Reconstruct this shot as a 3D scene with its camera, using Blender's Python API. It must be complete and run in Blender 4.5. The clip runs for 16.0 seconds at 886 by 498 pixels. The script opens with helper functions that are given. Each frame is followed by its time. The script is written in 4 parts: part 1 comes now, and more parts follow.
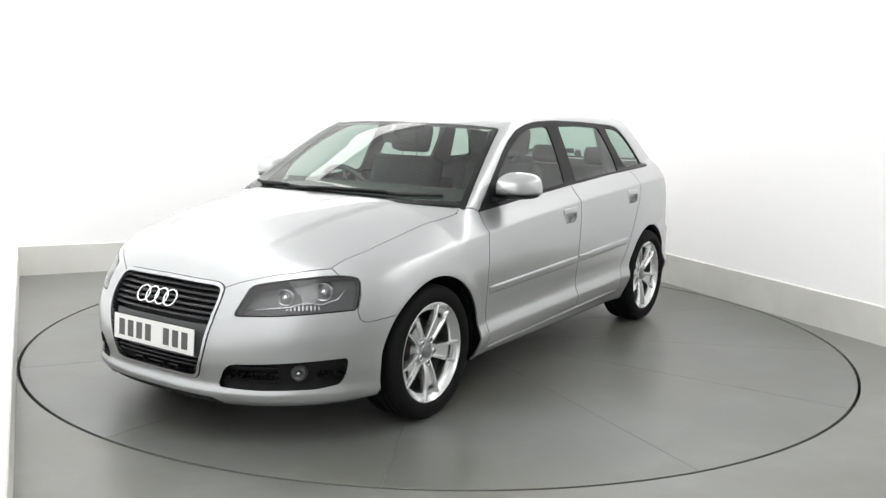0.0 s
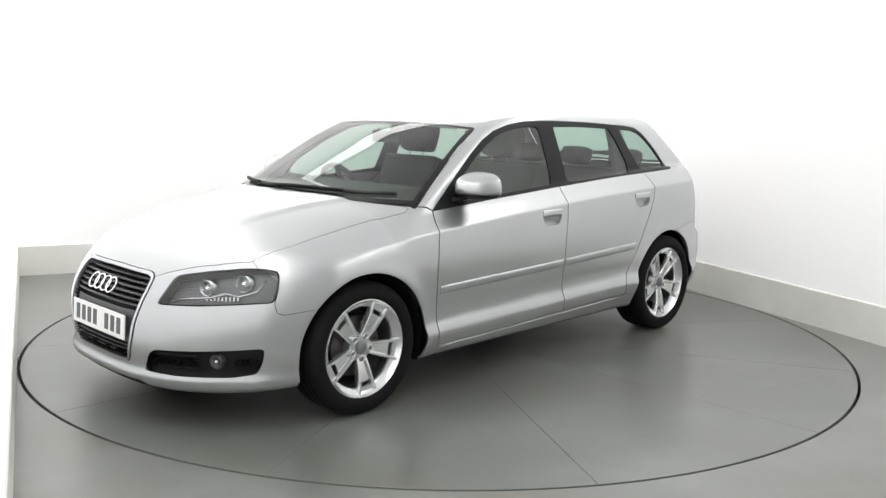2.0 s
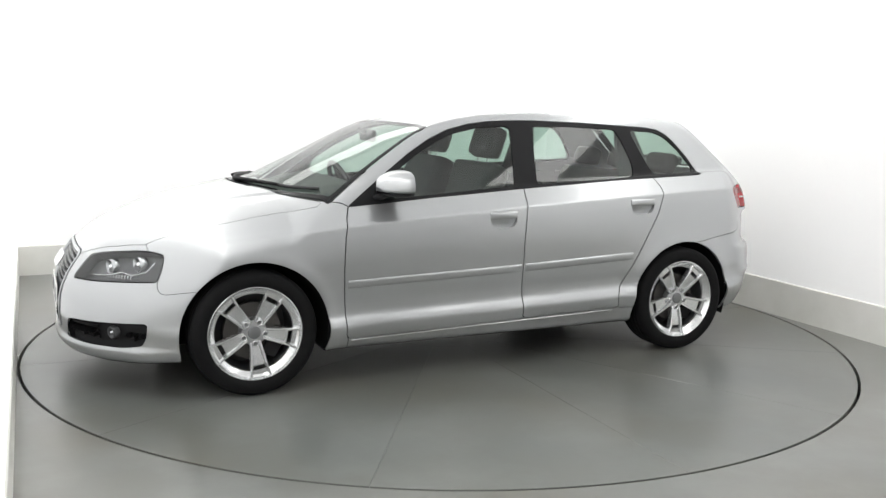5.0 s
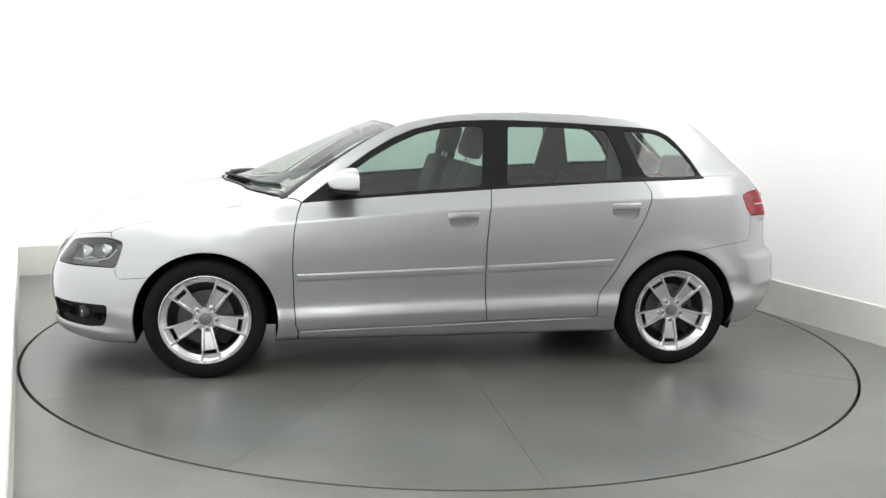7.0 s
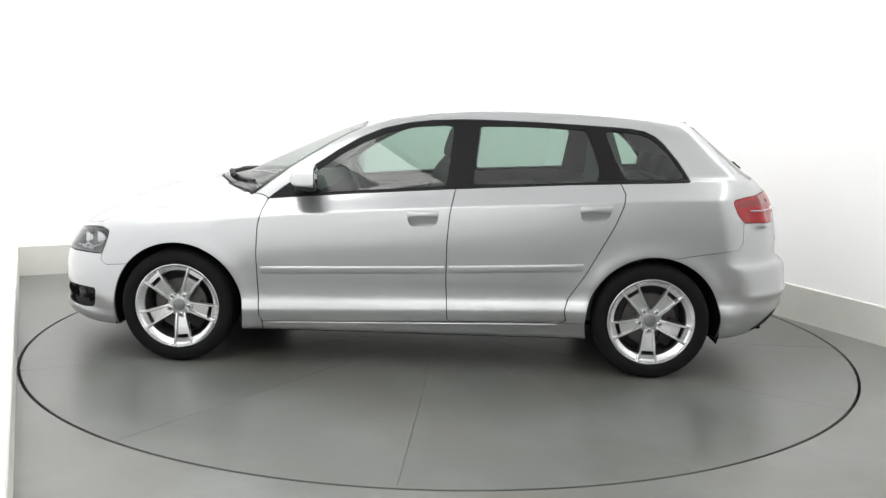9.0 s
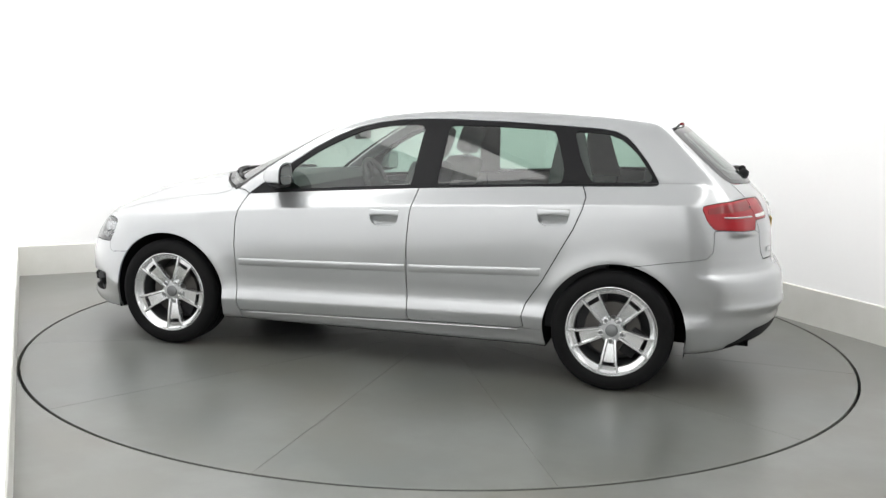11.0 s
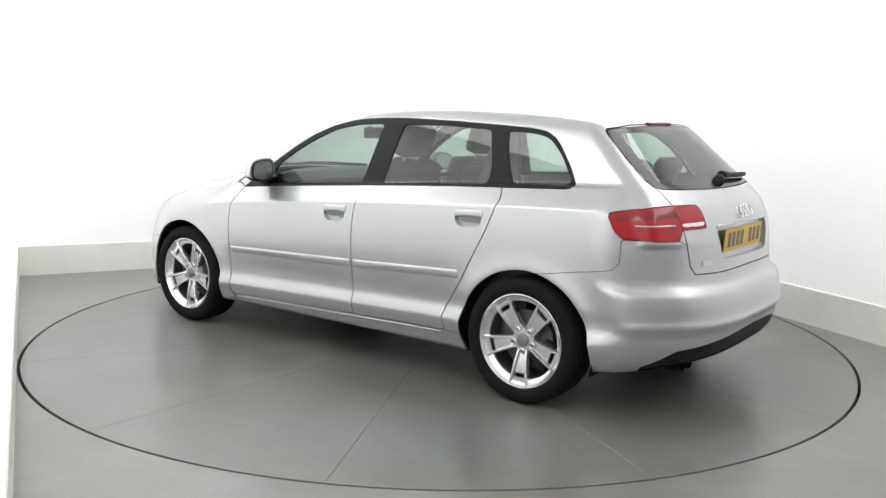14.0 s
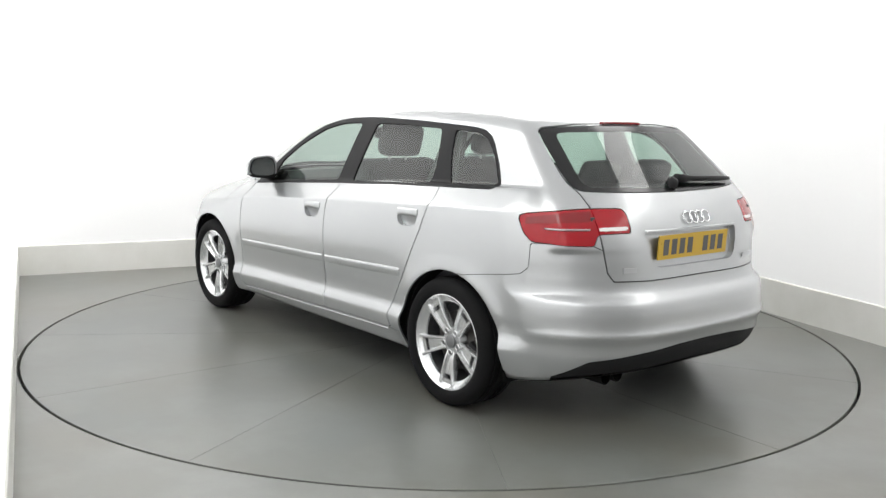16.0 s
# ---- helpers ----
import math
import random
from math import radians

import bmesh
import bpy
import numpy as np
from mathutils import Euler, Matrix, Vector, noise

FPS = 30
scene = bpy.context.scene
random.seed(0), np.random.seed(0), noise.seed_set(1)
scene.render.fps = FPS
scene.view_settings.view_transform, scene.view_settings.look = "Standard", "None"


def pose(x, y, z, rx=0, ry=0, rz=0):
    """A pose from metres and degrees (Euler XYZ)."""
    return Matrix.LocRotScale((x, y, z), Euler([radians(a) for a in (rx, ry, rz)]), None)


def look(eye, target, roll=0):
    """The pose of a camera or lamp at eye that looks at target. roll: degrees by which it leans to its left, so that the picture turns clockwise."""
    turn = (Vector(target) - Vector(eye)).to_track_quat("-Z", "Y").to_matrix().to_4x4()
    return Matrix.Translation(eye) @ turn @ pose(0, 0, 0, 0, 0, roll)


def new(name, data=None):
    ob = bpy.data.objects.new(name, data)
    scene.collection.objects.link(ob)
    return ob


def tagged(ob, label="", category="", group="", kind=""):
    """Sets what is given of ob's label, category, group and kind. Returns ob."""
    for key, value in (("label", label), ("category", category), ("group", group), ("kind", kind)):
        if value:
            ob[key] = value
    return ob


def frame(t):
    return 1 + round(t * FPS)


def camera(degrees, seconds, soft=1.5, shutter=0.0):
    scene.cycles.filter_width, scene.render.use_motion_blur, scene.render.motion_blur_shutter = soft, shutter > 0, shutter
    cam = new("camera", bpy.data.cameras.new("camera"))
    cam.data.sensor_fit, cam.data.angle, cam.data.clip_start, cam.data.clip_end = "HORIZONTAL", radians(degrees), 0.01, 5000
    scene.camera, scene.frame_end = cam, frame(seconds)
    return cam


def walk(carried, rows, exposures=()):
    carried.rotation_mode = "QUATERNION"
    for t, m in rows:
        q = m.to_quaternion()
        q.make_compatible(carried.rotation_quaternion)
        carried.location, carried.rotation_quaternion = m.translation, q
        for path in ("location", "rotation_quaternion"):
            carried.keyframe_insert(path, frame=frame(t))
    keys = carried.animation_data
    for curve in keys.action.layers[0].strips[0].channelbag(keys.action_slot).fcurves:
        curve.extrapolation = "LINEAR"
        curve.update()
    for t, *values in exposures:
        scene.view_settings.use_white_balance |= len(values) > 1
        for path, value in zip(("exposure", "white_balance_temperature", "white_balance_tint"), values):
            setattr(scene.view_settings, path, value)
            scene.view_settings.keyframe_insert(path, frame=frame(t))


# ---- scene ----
SECONDS = 16.0

# ---- camera ----
cam = camera(52.6, SECONDS, soft=1.4)
EYE = (0.0, -5.652, 1.409)
AIM = (EYE[0] + 0.0010, EYE[1] + 0.9882, EYE[2] - 0.15333)
walk(cam, [(0.0, look(EYE, AIM, 1.336)), (SECONDS, look(EYE, AIM, 1.336))])

# ---- world and exposure ----
world = bpy.data.worlds.new("world")
world.use_nodes = True
world.node_tree.nodes["Background"].inputs[0].default_value = (0.8, 0.82, 0.85, 1)
world.node_tree.nodes["Background"].inputs[1].default_value = 0.05
scene.world = world
scene.view_settings.exposure = -0.07
PANEL_POWER = 3.3
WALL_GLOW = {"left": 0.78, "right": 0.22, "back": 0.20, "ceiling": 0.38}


# ---- materials ----
def material(name, color, rough=0.5, metal=0.0, spec=0.5, coat=0.0, emit=0.0, alpha=None):
    m = bpy.data.materials.new(name)
    m.use_nodes = True
    b = m.node_tree.nodes["Principled BSDF"]
    b.inputs["Base Color"].default_value = (*color, 1)
    b.inputs["Roughness"].default_value = rough
    b.inputs["Metallic"].default_value = metal
    b.inputs["Specular IOR Level"].default_value = spec
    b.inputs["Coat Weight"].default_value = coat
    b.inputs["Coat Roughness"].default_value = 0.03
    if emit:
        b.inputs["Emission Color"].default_value = (*color, 1)
        b.inputs["Emission Strength"].default_value = emit
    return m


def node(m, kind, **values):
    n = m.node_tree.nodes.new(kind)
    for key, value in values.items():
        n.inputs[key.replace("_", " ")].default_value = value
    return n


def link(m, a, out, b, into):
    m.node_tree.links.new(a.outputs[out], b.inputs[into])


def bsdf(m):
    return m.node_tree.nodes["Principled BSDF"]


def noise_of(m, scale, detail=4.0, rough=0.55, stretch=(1, 1, 1)):
    tc = node(m, "ShaderNodeTexCoord")
    mp = node(m, "ShaderNodeMapping")
    mp.inputs["Scale"].default_value = stretch
    n = node(m, "ShaderNodeTexNoise", Scale=scale, Detail=detail, Roughness=rough)
    link(m, tc, "Object", mp, "Vector")
    link(m, mp, "Vector", n, "Vector")
    return n


def ramp(m, n, stops, out="Fac"):
    r = node(m, "ShaderNodeValToRGB")
    e = r.color_ramp.elements
    while len(e) < len(stops):
        e.new(0.5)
    for k, (p, col) in enumerate(stops):
        e[k].position, e[k].color = p, (*col, 1)
    link(m, n, out, r, "Fac")
    return r


def mixed(m, a, b, fac_node, out="Color"):
    """Blend two colour outputs by another node's value."""
    x = node(m, "ShaderNodeMix")
    x.data_type = "RGBA"
    m.node_tree.links.new(a, x.inputs[6])
    m.node_tree.links.new(b, x.inputs[7])
    m.node_tree.links.new(fac_node.outputs[out], x.inputs[0])
    return x.outputs[2]


def bump(m, n, strength, distance=0.002, out="Fac"):
    b = node(m, "ShaderNodeBump", Strength=strength, Distance=distance)
    link(m, n, out, b, "Height")
    link(m, b, "Normal", bsdf(m), "Normal")


def concrete(name, base, seed):
    """Glossy grey floor paint: soft clouds, brown dirt, pale rubbed places, fine specks, uneven gloss."""
    m = material(name, base, 0.2, spec=1.0)
    big = noise_of(m, 0.5 + seed, 3, 0.5)
    dirt = noise_of(m, 0.8 + seed, 4, 0.55)
    worn = noise_of(m, 1.3 + seed, 6, 0.6)
    specks = noise_of(m, 22.0, 4, 0.7)
    lo, hi = tuple(0.86 * v for v in base), tuple(1.10 * v for v in base)
    col = ramp(m, big, [(0.3, lo), (0.7, hi)]).outputs["Color"]
    brown = node(m, "ShaderNodeRGB")
    brown.outputs[0].default_value = (base[0] * 1.02, base[1] * 0.90, base[2] * 0.76, 1)
    col = mixed(m, col, brown.outputs[0], ramp(m, dirt, [(0.36, (0, 0, 0)), (0.76, (0.9, 0.9, 0.9))]))
    pale = node(m, "ShaderNodeRGB")
    pale.outputs[0].default_value = (base[0] * 1.45, base[1] * 1.42, base[2] * 1.42, 1)
    col = mixed(m, col, pale.outputs[0], ramp(m, worn, [(0.46, (0, 0, 0)), (0.72, (0.85, 0.85, 0.85))]))
    dark = node(m, "ShaderNodeRGB")
    dark.outputs[0].default_value = (base[0] * 0.55, base[1] * 0.55, base[2] * 0.55, 1)
    col = mixed(m, col, dark.outputs[0], ramp(m, specks, [(0.72, (0, 0, 0)), (0.85, (0.4, 0.4, 0.4))]))
    m.node_tree.links.new(col, bsdf(m).inputs["Base Color"])
    r = ramp(m, worn, [(0.30, (0.285,) * 3), (0.70, (0.35,) * 3)])
    link(m, r, "Color", bsdf(m), "Roughness")
    bump(m, noise_of(m, 3.0, 3, 0.5), 0.04, 0.004)
    return m


FLOOR = concrete("floor_paint", (0.160, 0.167, 0.157), 0.0)
DISC = concrete("disc_paint", (0.130, 0.139, 0.131), 0.15)


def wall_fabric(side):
    """Backlit white fabric; glow tuned for each side, and added to the ceiling as fill."""
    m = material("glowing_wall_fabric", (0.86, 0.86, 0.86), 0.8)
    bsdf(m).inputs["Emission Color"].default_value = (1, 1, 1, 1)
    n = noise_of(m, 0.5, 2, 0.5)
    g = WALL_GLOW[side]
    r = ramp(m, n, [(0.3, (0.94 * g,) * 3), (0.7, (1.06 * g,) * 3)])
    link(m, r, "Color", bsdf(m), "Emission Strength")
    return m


# the ceiling's glow is added to brighten upward faces, not a known source
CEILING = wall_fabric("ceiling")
# for the unseen wall behind the camera; grey set to dim the car's reflections
UNSEEN_GREY_WALL = material("unseen_grey_wall", (0.55, 0.55, 0.55), 0.9)
link(UNSEEN_GREY_WALL, ramp(UNSEEN_GREY_WALL, noise_of(UNSEEN_GREY_WALL, 2.0, 4, 0.5, (1, 1, 0.1)), [(0.3, (0.50, 0.50, 0.50)), (0.7, (0.60, 0.60, 0.60))]), "Color",
     bsdf(UNSEEN_GREY_WALL), "Base Color")
PLINTH = material("off_white_plinth", (0.70, 0.70, 0.66), 0.6)
link(PLINTH, ramp(PLINTH, noise_of(PLINTH, 3.0, 6), [(0.3, (0.75, 0.745, 0.70)), (0.7, (0.84, 0.835, 0.80))]), "Color",
     bsdf(PLINTH), "Base Color")
GAP = material("dark_gap", (0.015, 0.016, 0.016), 0.8)
RUBBER_SEAL = material("black_rubber", (0.012, 0.012, 0.013), 0.6)
PANEL = material("lit_diffuser", (1.0, 0.995, 0.98), 0.6, emit=PANEL_POWER)
LAMP_FRAME = material("white_lamp_frame", (0.8, 0.8, 0.8), 0.4)


# ---- building helpers ----
def mesh_object(name, verts, faces, mat, parent=None, label="", smooth=False):
    me = bpy.data.meshes.new(name)
    me.from_pydata([tuple(v) for v in verts], [], [tuple(f) for f in faces])
    me.update()
    if mat:
        me.materials.append(mat)
    if smooth:
        me.shade_smooth()
    ob = new(name, me)
    if parent:
        ob.parent = parent
    if label:
        ob["label"] = label
    return ob


def part(name, bm, mat, parent, label="", smooth=False):
    me = bpy.data.meshes.new(name)
    bmesh.ops.recalc_face_normals(bm, faces=bm.faces)
    bm.to_mesh(me)
    bm.free()
    if mat:
        me.materials.append(mat)
    if smooth:
        me.shade_smooth()
    ob = new(name, me)
    if parent:
        ob.parent = parent
    if label:
        ob["label"] = label
    return ob


def box(bm, lo, hi, m=None, bevel=0.0):
    size = Vector(hi) - Vector(lo)
    mid = (Vector(hi) + Vector(lo)) / 2
    mm = Matrix.Translation(mid) @ Matrix.Diagonal((*size, 1))
    got = bmesh.ops.create_cube(bm, size=1, matrix=mm)["verts"]
    if bevel:
        edges = {e for v in got for e in v.link_edges}
        res = bmesh.ops.bevel(bm, geom=list(edges), offset=bevel, segments=2, affect="EDGES", profile=0.6)
        got = list({v for f in res["faces"] for v in f.verts} | {v for v in got if v.is_valid})
    if m is not None:
        bmesh.ops.transform(bm, matrix=m, verts=got)
    return bm


# ---- the booth ----


def slab_wall(name, a, b, height, thick, label, mat=None):
    """An upright slab whose inner face runs from a to b, room on its left."""
    a, b = Vector((*a, 0)), Vector((*b, 0))
    d = (b - a).normalized()
    n = Vector((d.y, -d.x, 0))
    bm = bmesh.new()
    ring = [a, b, b + n * thick, a + n * thick]
    lo = [bm.verts.new(v) for v in ring]
    hi = [bm.verts.new(v + Vector((0, 0, height))) for v in ring]
    bm.faces.new(lo)
    bm.faces.new(hi)
    for k in range(4):
        bm.faces.new((lo[k], lo[(k + 1) % 4], hi[(k + 1) % 4], hi[k]))
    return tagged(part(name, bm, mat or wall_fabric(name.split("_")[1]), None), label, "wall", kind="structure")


# corners, anticlockwise: back left, front left, front right, back right
BL = Vector((-3.430, 1.490))
WALL_DIR = (Vector((-1.527, -2.622)) - Vector((-3.416, 1.454))).normalized()
FL = BL + WALL_DIR * 9.6
BACK_DIR = (Vector((-2.148, 2.157)) - Vector((-3.434, 1.501))).normalized()
RIGHT_A, RIGHT_B = Vector((1.934, 1.814)), Vector((2.808, -0.163))
RIGHT_DIR = (RIGHT_B - RIGHT_A).normalized()


def cross_point(p, d, q, e):
    k = ((q - p).x * e.y - (q - p).y * e.x) / (d.x * e.y - d.y * e.x)
    return p + d * k


BR = cross_point(BL, BACK_DIR, RIGHT_A, RIGHT_DIR)
FR = BR + RIGHT_DIR * 9.4
HIGH = 3.1
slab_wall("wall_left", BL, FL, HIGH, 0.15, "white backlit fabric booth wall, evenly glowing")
slab_wall("wall_front", FL, FR, HIGH, 0.15, "unseen pale grey wall closing the booth, added to dim reflections", UNSEEN_GREY_WALL)
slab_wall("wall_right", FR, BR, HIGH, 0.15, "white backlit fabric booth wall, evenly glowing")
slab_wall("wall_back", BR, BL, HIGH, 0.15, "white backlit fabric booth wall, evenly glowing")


def plinth(name, a, b, height, deep):
    d = (b - a).normalized()
    n = Vector((-d.y, d.x))
    bm = bmesh.new()
    prof = [(0, 0), (deep, 0), (deep, height - 0.006), (deep - 0.006, height), (0, height)]
    ends = [[bm.verts.new((*(p + n * u), z)) for u, z in prof] for p in (a, b)]
    bm.faces.new(ends[0])
    bm.faces.new(ends[1])
    for k in range(5):
        bm.faces.new((ends[0][k], ends[0][(k + 1) % 5], ends[1][(k + 1) % 5], ends[1][k]))
    return tagged(part(name, bm, PLINTH, None), "off-white painted plinth board along the foot of the wall", "baseboard",
                  kind="structure")


def shifted(p, toward, dist):
    return p + toward * dist


plinth("baseboard_left", shifted(BL, WALL_DIR, 0.02), FL, 0.237, 0.008)
plinth("baseboard_right", FR, shifted(BR, RIGHT_DIR, 0.02), 0.25, 0.012)
plinth("baseboard_back", BR, BL, 0.243, 0.014)


def floor_sheet():
    """Floor with a round hole for the turntable."""
    bm = bmesh.new()
    n, rad = 192, 2.478
    inner = [bm.verts.new((rad * math.cos(2 * math.pi * k / n), rad * math.sin(2 * math.pi * k / n), 0)) for k in range(n)]
    outer = [bm.verts.new((9 * math.cos(2 * math.pi * k / n), 9 * math.sin(2 * math.pi * k / n), 0)) for k in range(n)]
    low = [bm.verts.new((v.co.x, v.co.y, -0.05)) for v in inner]
    for k in range(n):
        j = (k + 1) % n
        bm.faces.new((inner[k], inner[j], outer[j], outer[k]))
        bm.faces.new((inner[k], inner[j], low[j], low[k]))
    return tagged(part("floor", bm, FLOOR, None), "grey painted concrete floor with scuffs and stains", "floor", kind="structure")


floor_sheet()
bm = bmesh.new()
box(bm, (-2.7, -2.7, -0.2), (2.7, 2.7, -0.06))
tagged(part("floor_pit", bm, GAP, None), "dark pit below the turntable", "floor", kind="structure")


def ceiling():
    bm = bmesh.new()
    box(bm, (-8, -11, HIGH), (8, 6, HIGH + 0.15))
    return tagged(part("ceiling", bm, CEILING, None), "white ceiling above the booth, with added glow", "ceiling", kind="structure")


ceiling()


def light_strip(a, b, inset=0.55, wide=0.66):
    """A long luminous trough under the ceiling, along the wall from a to b."""
    a, b = Vector((*a, 0)), Vector((*b, 0))
    d = (b - a).normalized()
    n = Vector((-d.y, d.x, 0))
    length = (b - a).length - 1.3
    mid = (a + b) / 2 + n * inset
    thing = new("ceiling_light")
    m = Matrix((d, n, Vector((0, 0, 1)))).transposed().to_4x4()
    m.translation = mid + Vector((0, 0, HIGH - 0.12))
    thing.matrix_basis = m
    w, e = wide / 2, length / 2
    bm = bmesh.new()
    box(bm, (-e, -w, 0), (e, w, 0.03))
    part("diffuser", bm, PANEL, thing, "glowing white diffuser")
    bm = bmesh.new()
    for lo, hi in (((-e - 0.02, -w - 0.02, -0.01), (-e, w + 0.02, 0.12)), ((e, -w - 0.02, -0.01), (e + 0.02, w + 0.02, 0.12)),
                   ((-e, -w - 0.02, -0.01), (e, -w, 0.12)), ((-e, w, -0.01), (e, w + 0.02, 0.12))):
        box(bm, lo, hi)
    part("frame", bm, LAMP_FRAME, thing)
    return tagged(thing, "long white luminous trough under the ceiling, switched on", "lamp", "ceiling lights")


for p, q in ((BL, FL), (FR, BR), (BR, BL)):
    light_strip(p, q)


# ---- turntable ----
def sector(a0, a1, inner, radius, gap, n=16):
    """One flat plate of the round platform, between two angles, with a bevelled rim."""
    bm = bmesh.new()

    def ring(z, shrink):
        pts = []
        for k in range(n + 1):
            a = a0 + (a1 - a0) * k / n
            for r in (inner, radius - shrink):
                w = gap + shrink
                side = w if k == 0 else (-w if k == n else 0)
                d = Vector((-math.sin(a), math.cos(a), 0)) * side
                pts.append(Vector((r * math.cos(a), r * math.sin(a), z)) + d)
        return [bm.verts.new(p) for p in pts]

    top, mid, low = ring(0.0, 0.0015), ring(-0.0015, 0.0), ring(-0.05, 0.0)
    for k in range(n):
        i = 2 * k
        bm.faces.new((top[i], top[i + 1], top[i + 3], top[i + 2]))
        for u, v in ((top, mid), (mid, low)):
            bm.faces.new((u[i + 1], v[i + 1], v[i + 3], u[i + 3]))
            bm.faces.new((u[i], u[i + 2], v[i + 2], v[i]))
    for u, v in ((top, mid), (mid, low)):
        for i in (0, 2 * n):
            bm.faces.new((u[i], u[i + 1], v[i + 1], v[i]))
    return bm


JOINT_ANGLES = (29.0, 59.2, 89.2, 117.1, 147.2, 177.5, 208.0, 238.0, 268.0, 298.5, 329.0, 359.0)


def turntable():
    """Twelve plates round a small middle disc, over a dark base."""
    thing = new("turntable")
    ends = JOINT_ANGLES[1:] + (JOINT_ANGLES[0] + 360,)
    for a0, a1 in zip(JOINT_ANGLES, ends):
        part("platform_plate", sector(radians(a0), radians(a1), 0.4, 2.462, 0.0004), DISC, thing, "grey painted wedge plate")
    bm = bmesh.new()
    bmesh.ops.create_circle(bm, cap_ends=True, radius=0.399, segments=64)
    part("middle_disc", bm, DISC, thing, "grey painted middle disc")
    bm = bmesh.new()
    bmesh.ops.create_circle(bm, cap_ends=True, radius=2.45, segments=96, matrix=Matrix.Translation((0, 0, -0.02)))
    part("platform_base", bm, GAP, thing, "dark base below the plates")
    return tagged(thing, "round grey turntable of wedge plates, flush with the floor", "turntable")


TABLE = turntable()


# ---- car body: one smooth closed form, cut into its panels ----
def curve_table(points, lo, hi, n=600):
    """A smooth curve through points, as a table for quick reading."""
    xs, ys = np.array(sorted(points)).T
    d = np.diff(ys) / np.diff(xs)
    m = np.concatenate([[d[0]], np.where(d[1:] * d[:-1] > 0, 2 * d[1:] * d[:-1] / (d[1:] + d[:-1] + 1e-12), 0), [d[-1]]])
    # Hermite with a blend of harmonic and mean slopes
    mean = np.concatenate([[d[0]], (d[1:] + d[:-1]) / 2, [d[-1]]])
    m = 0.4 * m + 0.6 * mean
    t = np.linspace(lo, hi, n)
    k = np.clip(np.searchsorted(xs, t) - 1, 0, len(xs) - 2)
    h = xs[k + 1] - xs[k]
    s = (t - xs[k]) / h
    inside = (ys[k] * (1 + 2 * s) * (1 - s) ** 2 + m[k] * h * s * (1 - s) ** 2
              + ys[k + 1] * s * s * (3 - 2 * s) + m[k + 1] * h * s * s * (s - 1))
    low = ys[0] + (t - xs[0]) * m[0]
    high = ys[-1] + (t - xs[-1]) * m[-1]
    v = np.where(t < xs[0], low, np.where(t > xs[-1], high, inside))
    w = np.ones(9) / 9
    pad = np.concatenate([v[0] + (v[1] - v[0]) * np.arange(-4, 0), v, v[-1] + (v[-1] - v[-2]) * np.arange(1, 5)])
    v = np.convolve(pad, w, "valid")
    return lambda q: np.interp(q, t, v)


def smax(a, b, k):
    h = np.maximum(k - np.abs(a - b), 0) / k
    return np.maximum(a, b) + h * h * k * 0.25


def smin(a, b, k):
    return -smax(-a, -b, k)


SHOULDER = curve_table([(-2.1, 0.985), (-1.39, 0.965), (-0.8, 0.935), (-0.2, 0.90), (0.334, 0.862), (0.837, 0.818), (1.16, 0.785),
                        (1.7, 0.735), (2.1, 0.70)], -2.4, 2.4)
BELT = curve_table([(-2.1, 1.07), (-1.46, 1.055), (-1.1, 1.04), (-0.8, 1.025), (-0.2, 0.988), (0.35, 0.948), (0.8, 0.911), (1.2, 0.88)],
                   -2.4, 2.4)
HOOD = curve_table([(0.7, 1.03), (0.95, 1.018), (1.167, 0.993), (1.339, 0.965), (1.512, 0.928), (1.686, 0.876), (1.861, 0.806),
                    (2.0, 0.728), (2.08, 0.665), (2.14, 0.60)], -2.4, 2.4)
ROOF = curve_table([(1.5, 0.80), (1.14, 0.985), (0.9, 1.10), (0.65, 1.212), (0.45, 1.298), (0.3, 1.348), (0.15, 1.381), (-0.16, 1.413), (-0.5, 1.424),
                    (-0.86, 1.421), (-1.2, 1.406), (-1.5, 1.378), (-1.7, 1.353)], -2.4, 2.4)
# half width against height, relative to the fullest
FLANK = curve_table([(0.15, -0.07), (0.2, -0.05), (0.25, -0.024), (0.29, -0.007), (0.325, 0.0), (0.355, -0.008), (0.384, -0.0185),
                     (0.43, -0.0195), (0.5, -0.013), (0.58, -0.005), (0.68, 0.0), (0.78, -0.004), (0.85, -0.013)], 0.1, 1.3, 1300)
NOSE = curve_table([(0.12, 2.05), (0.18, 2.128), (0.215, 2.158), (0.235, 2.162), (0.26, 2.150), (0.36, 2.163), (0.46, 2.162), (0.56, 2.135), (0.64, 2.095),
                    (0.72, 2.05), (0.8, 2.0)], 0.0, 1.6)
TAIL = curve_table([(0.18, -2.0), (0.25, -2.07), (0.35, -2.128), (0.41, -2.136), (0.435, -2.148), (0.455, -2.157), (0.475, -2.150), (0.56, -2.142), (0.595, -2.134), (0.612, -2.120), (0.632, -2.091),
                    (0.70, -2.077), (0.8, -2.07), (0.9, -2.045), (0.98, -2.005), (1.05, -1.94), (1.15, -1.82), (1.25, -1.70),
                    (1.35, -1.58), (1.45, -1.46)], 0.0, 1.6, 1500)
BELLY = curve_table([(-2.2, 0.30), (-2.0, 0.262), (-1.8, 0.225), (-1.5, 0.20), (-1.0, 0.188), (0.9, 0.185), (1.5, 0.19), (1.9, 0.17),
                     (2.2, 0.165)], -2.4, 2.4)
WHEEL_X, WHEEL_Z = 1.289, 0.312
WIDE = 1.0145
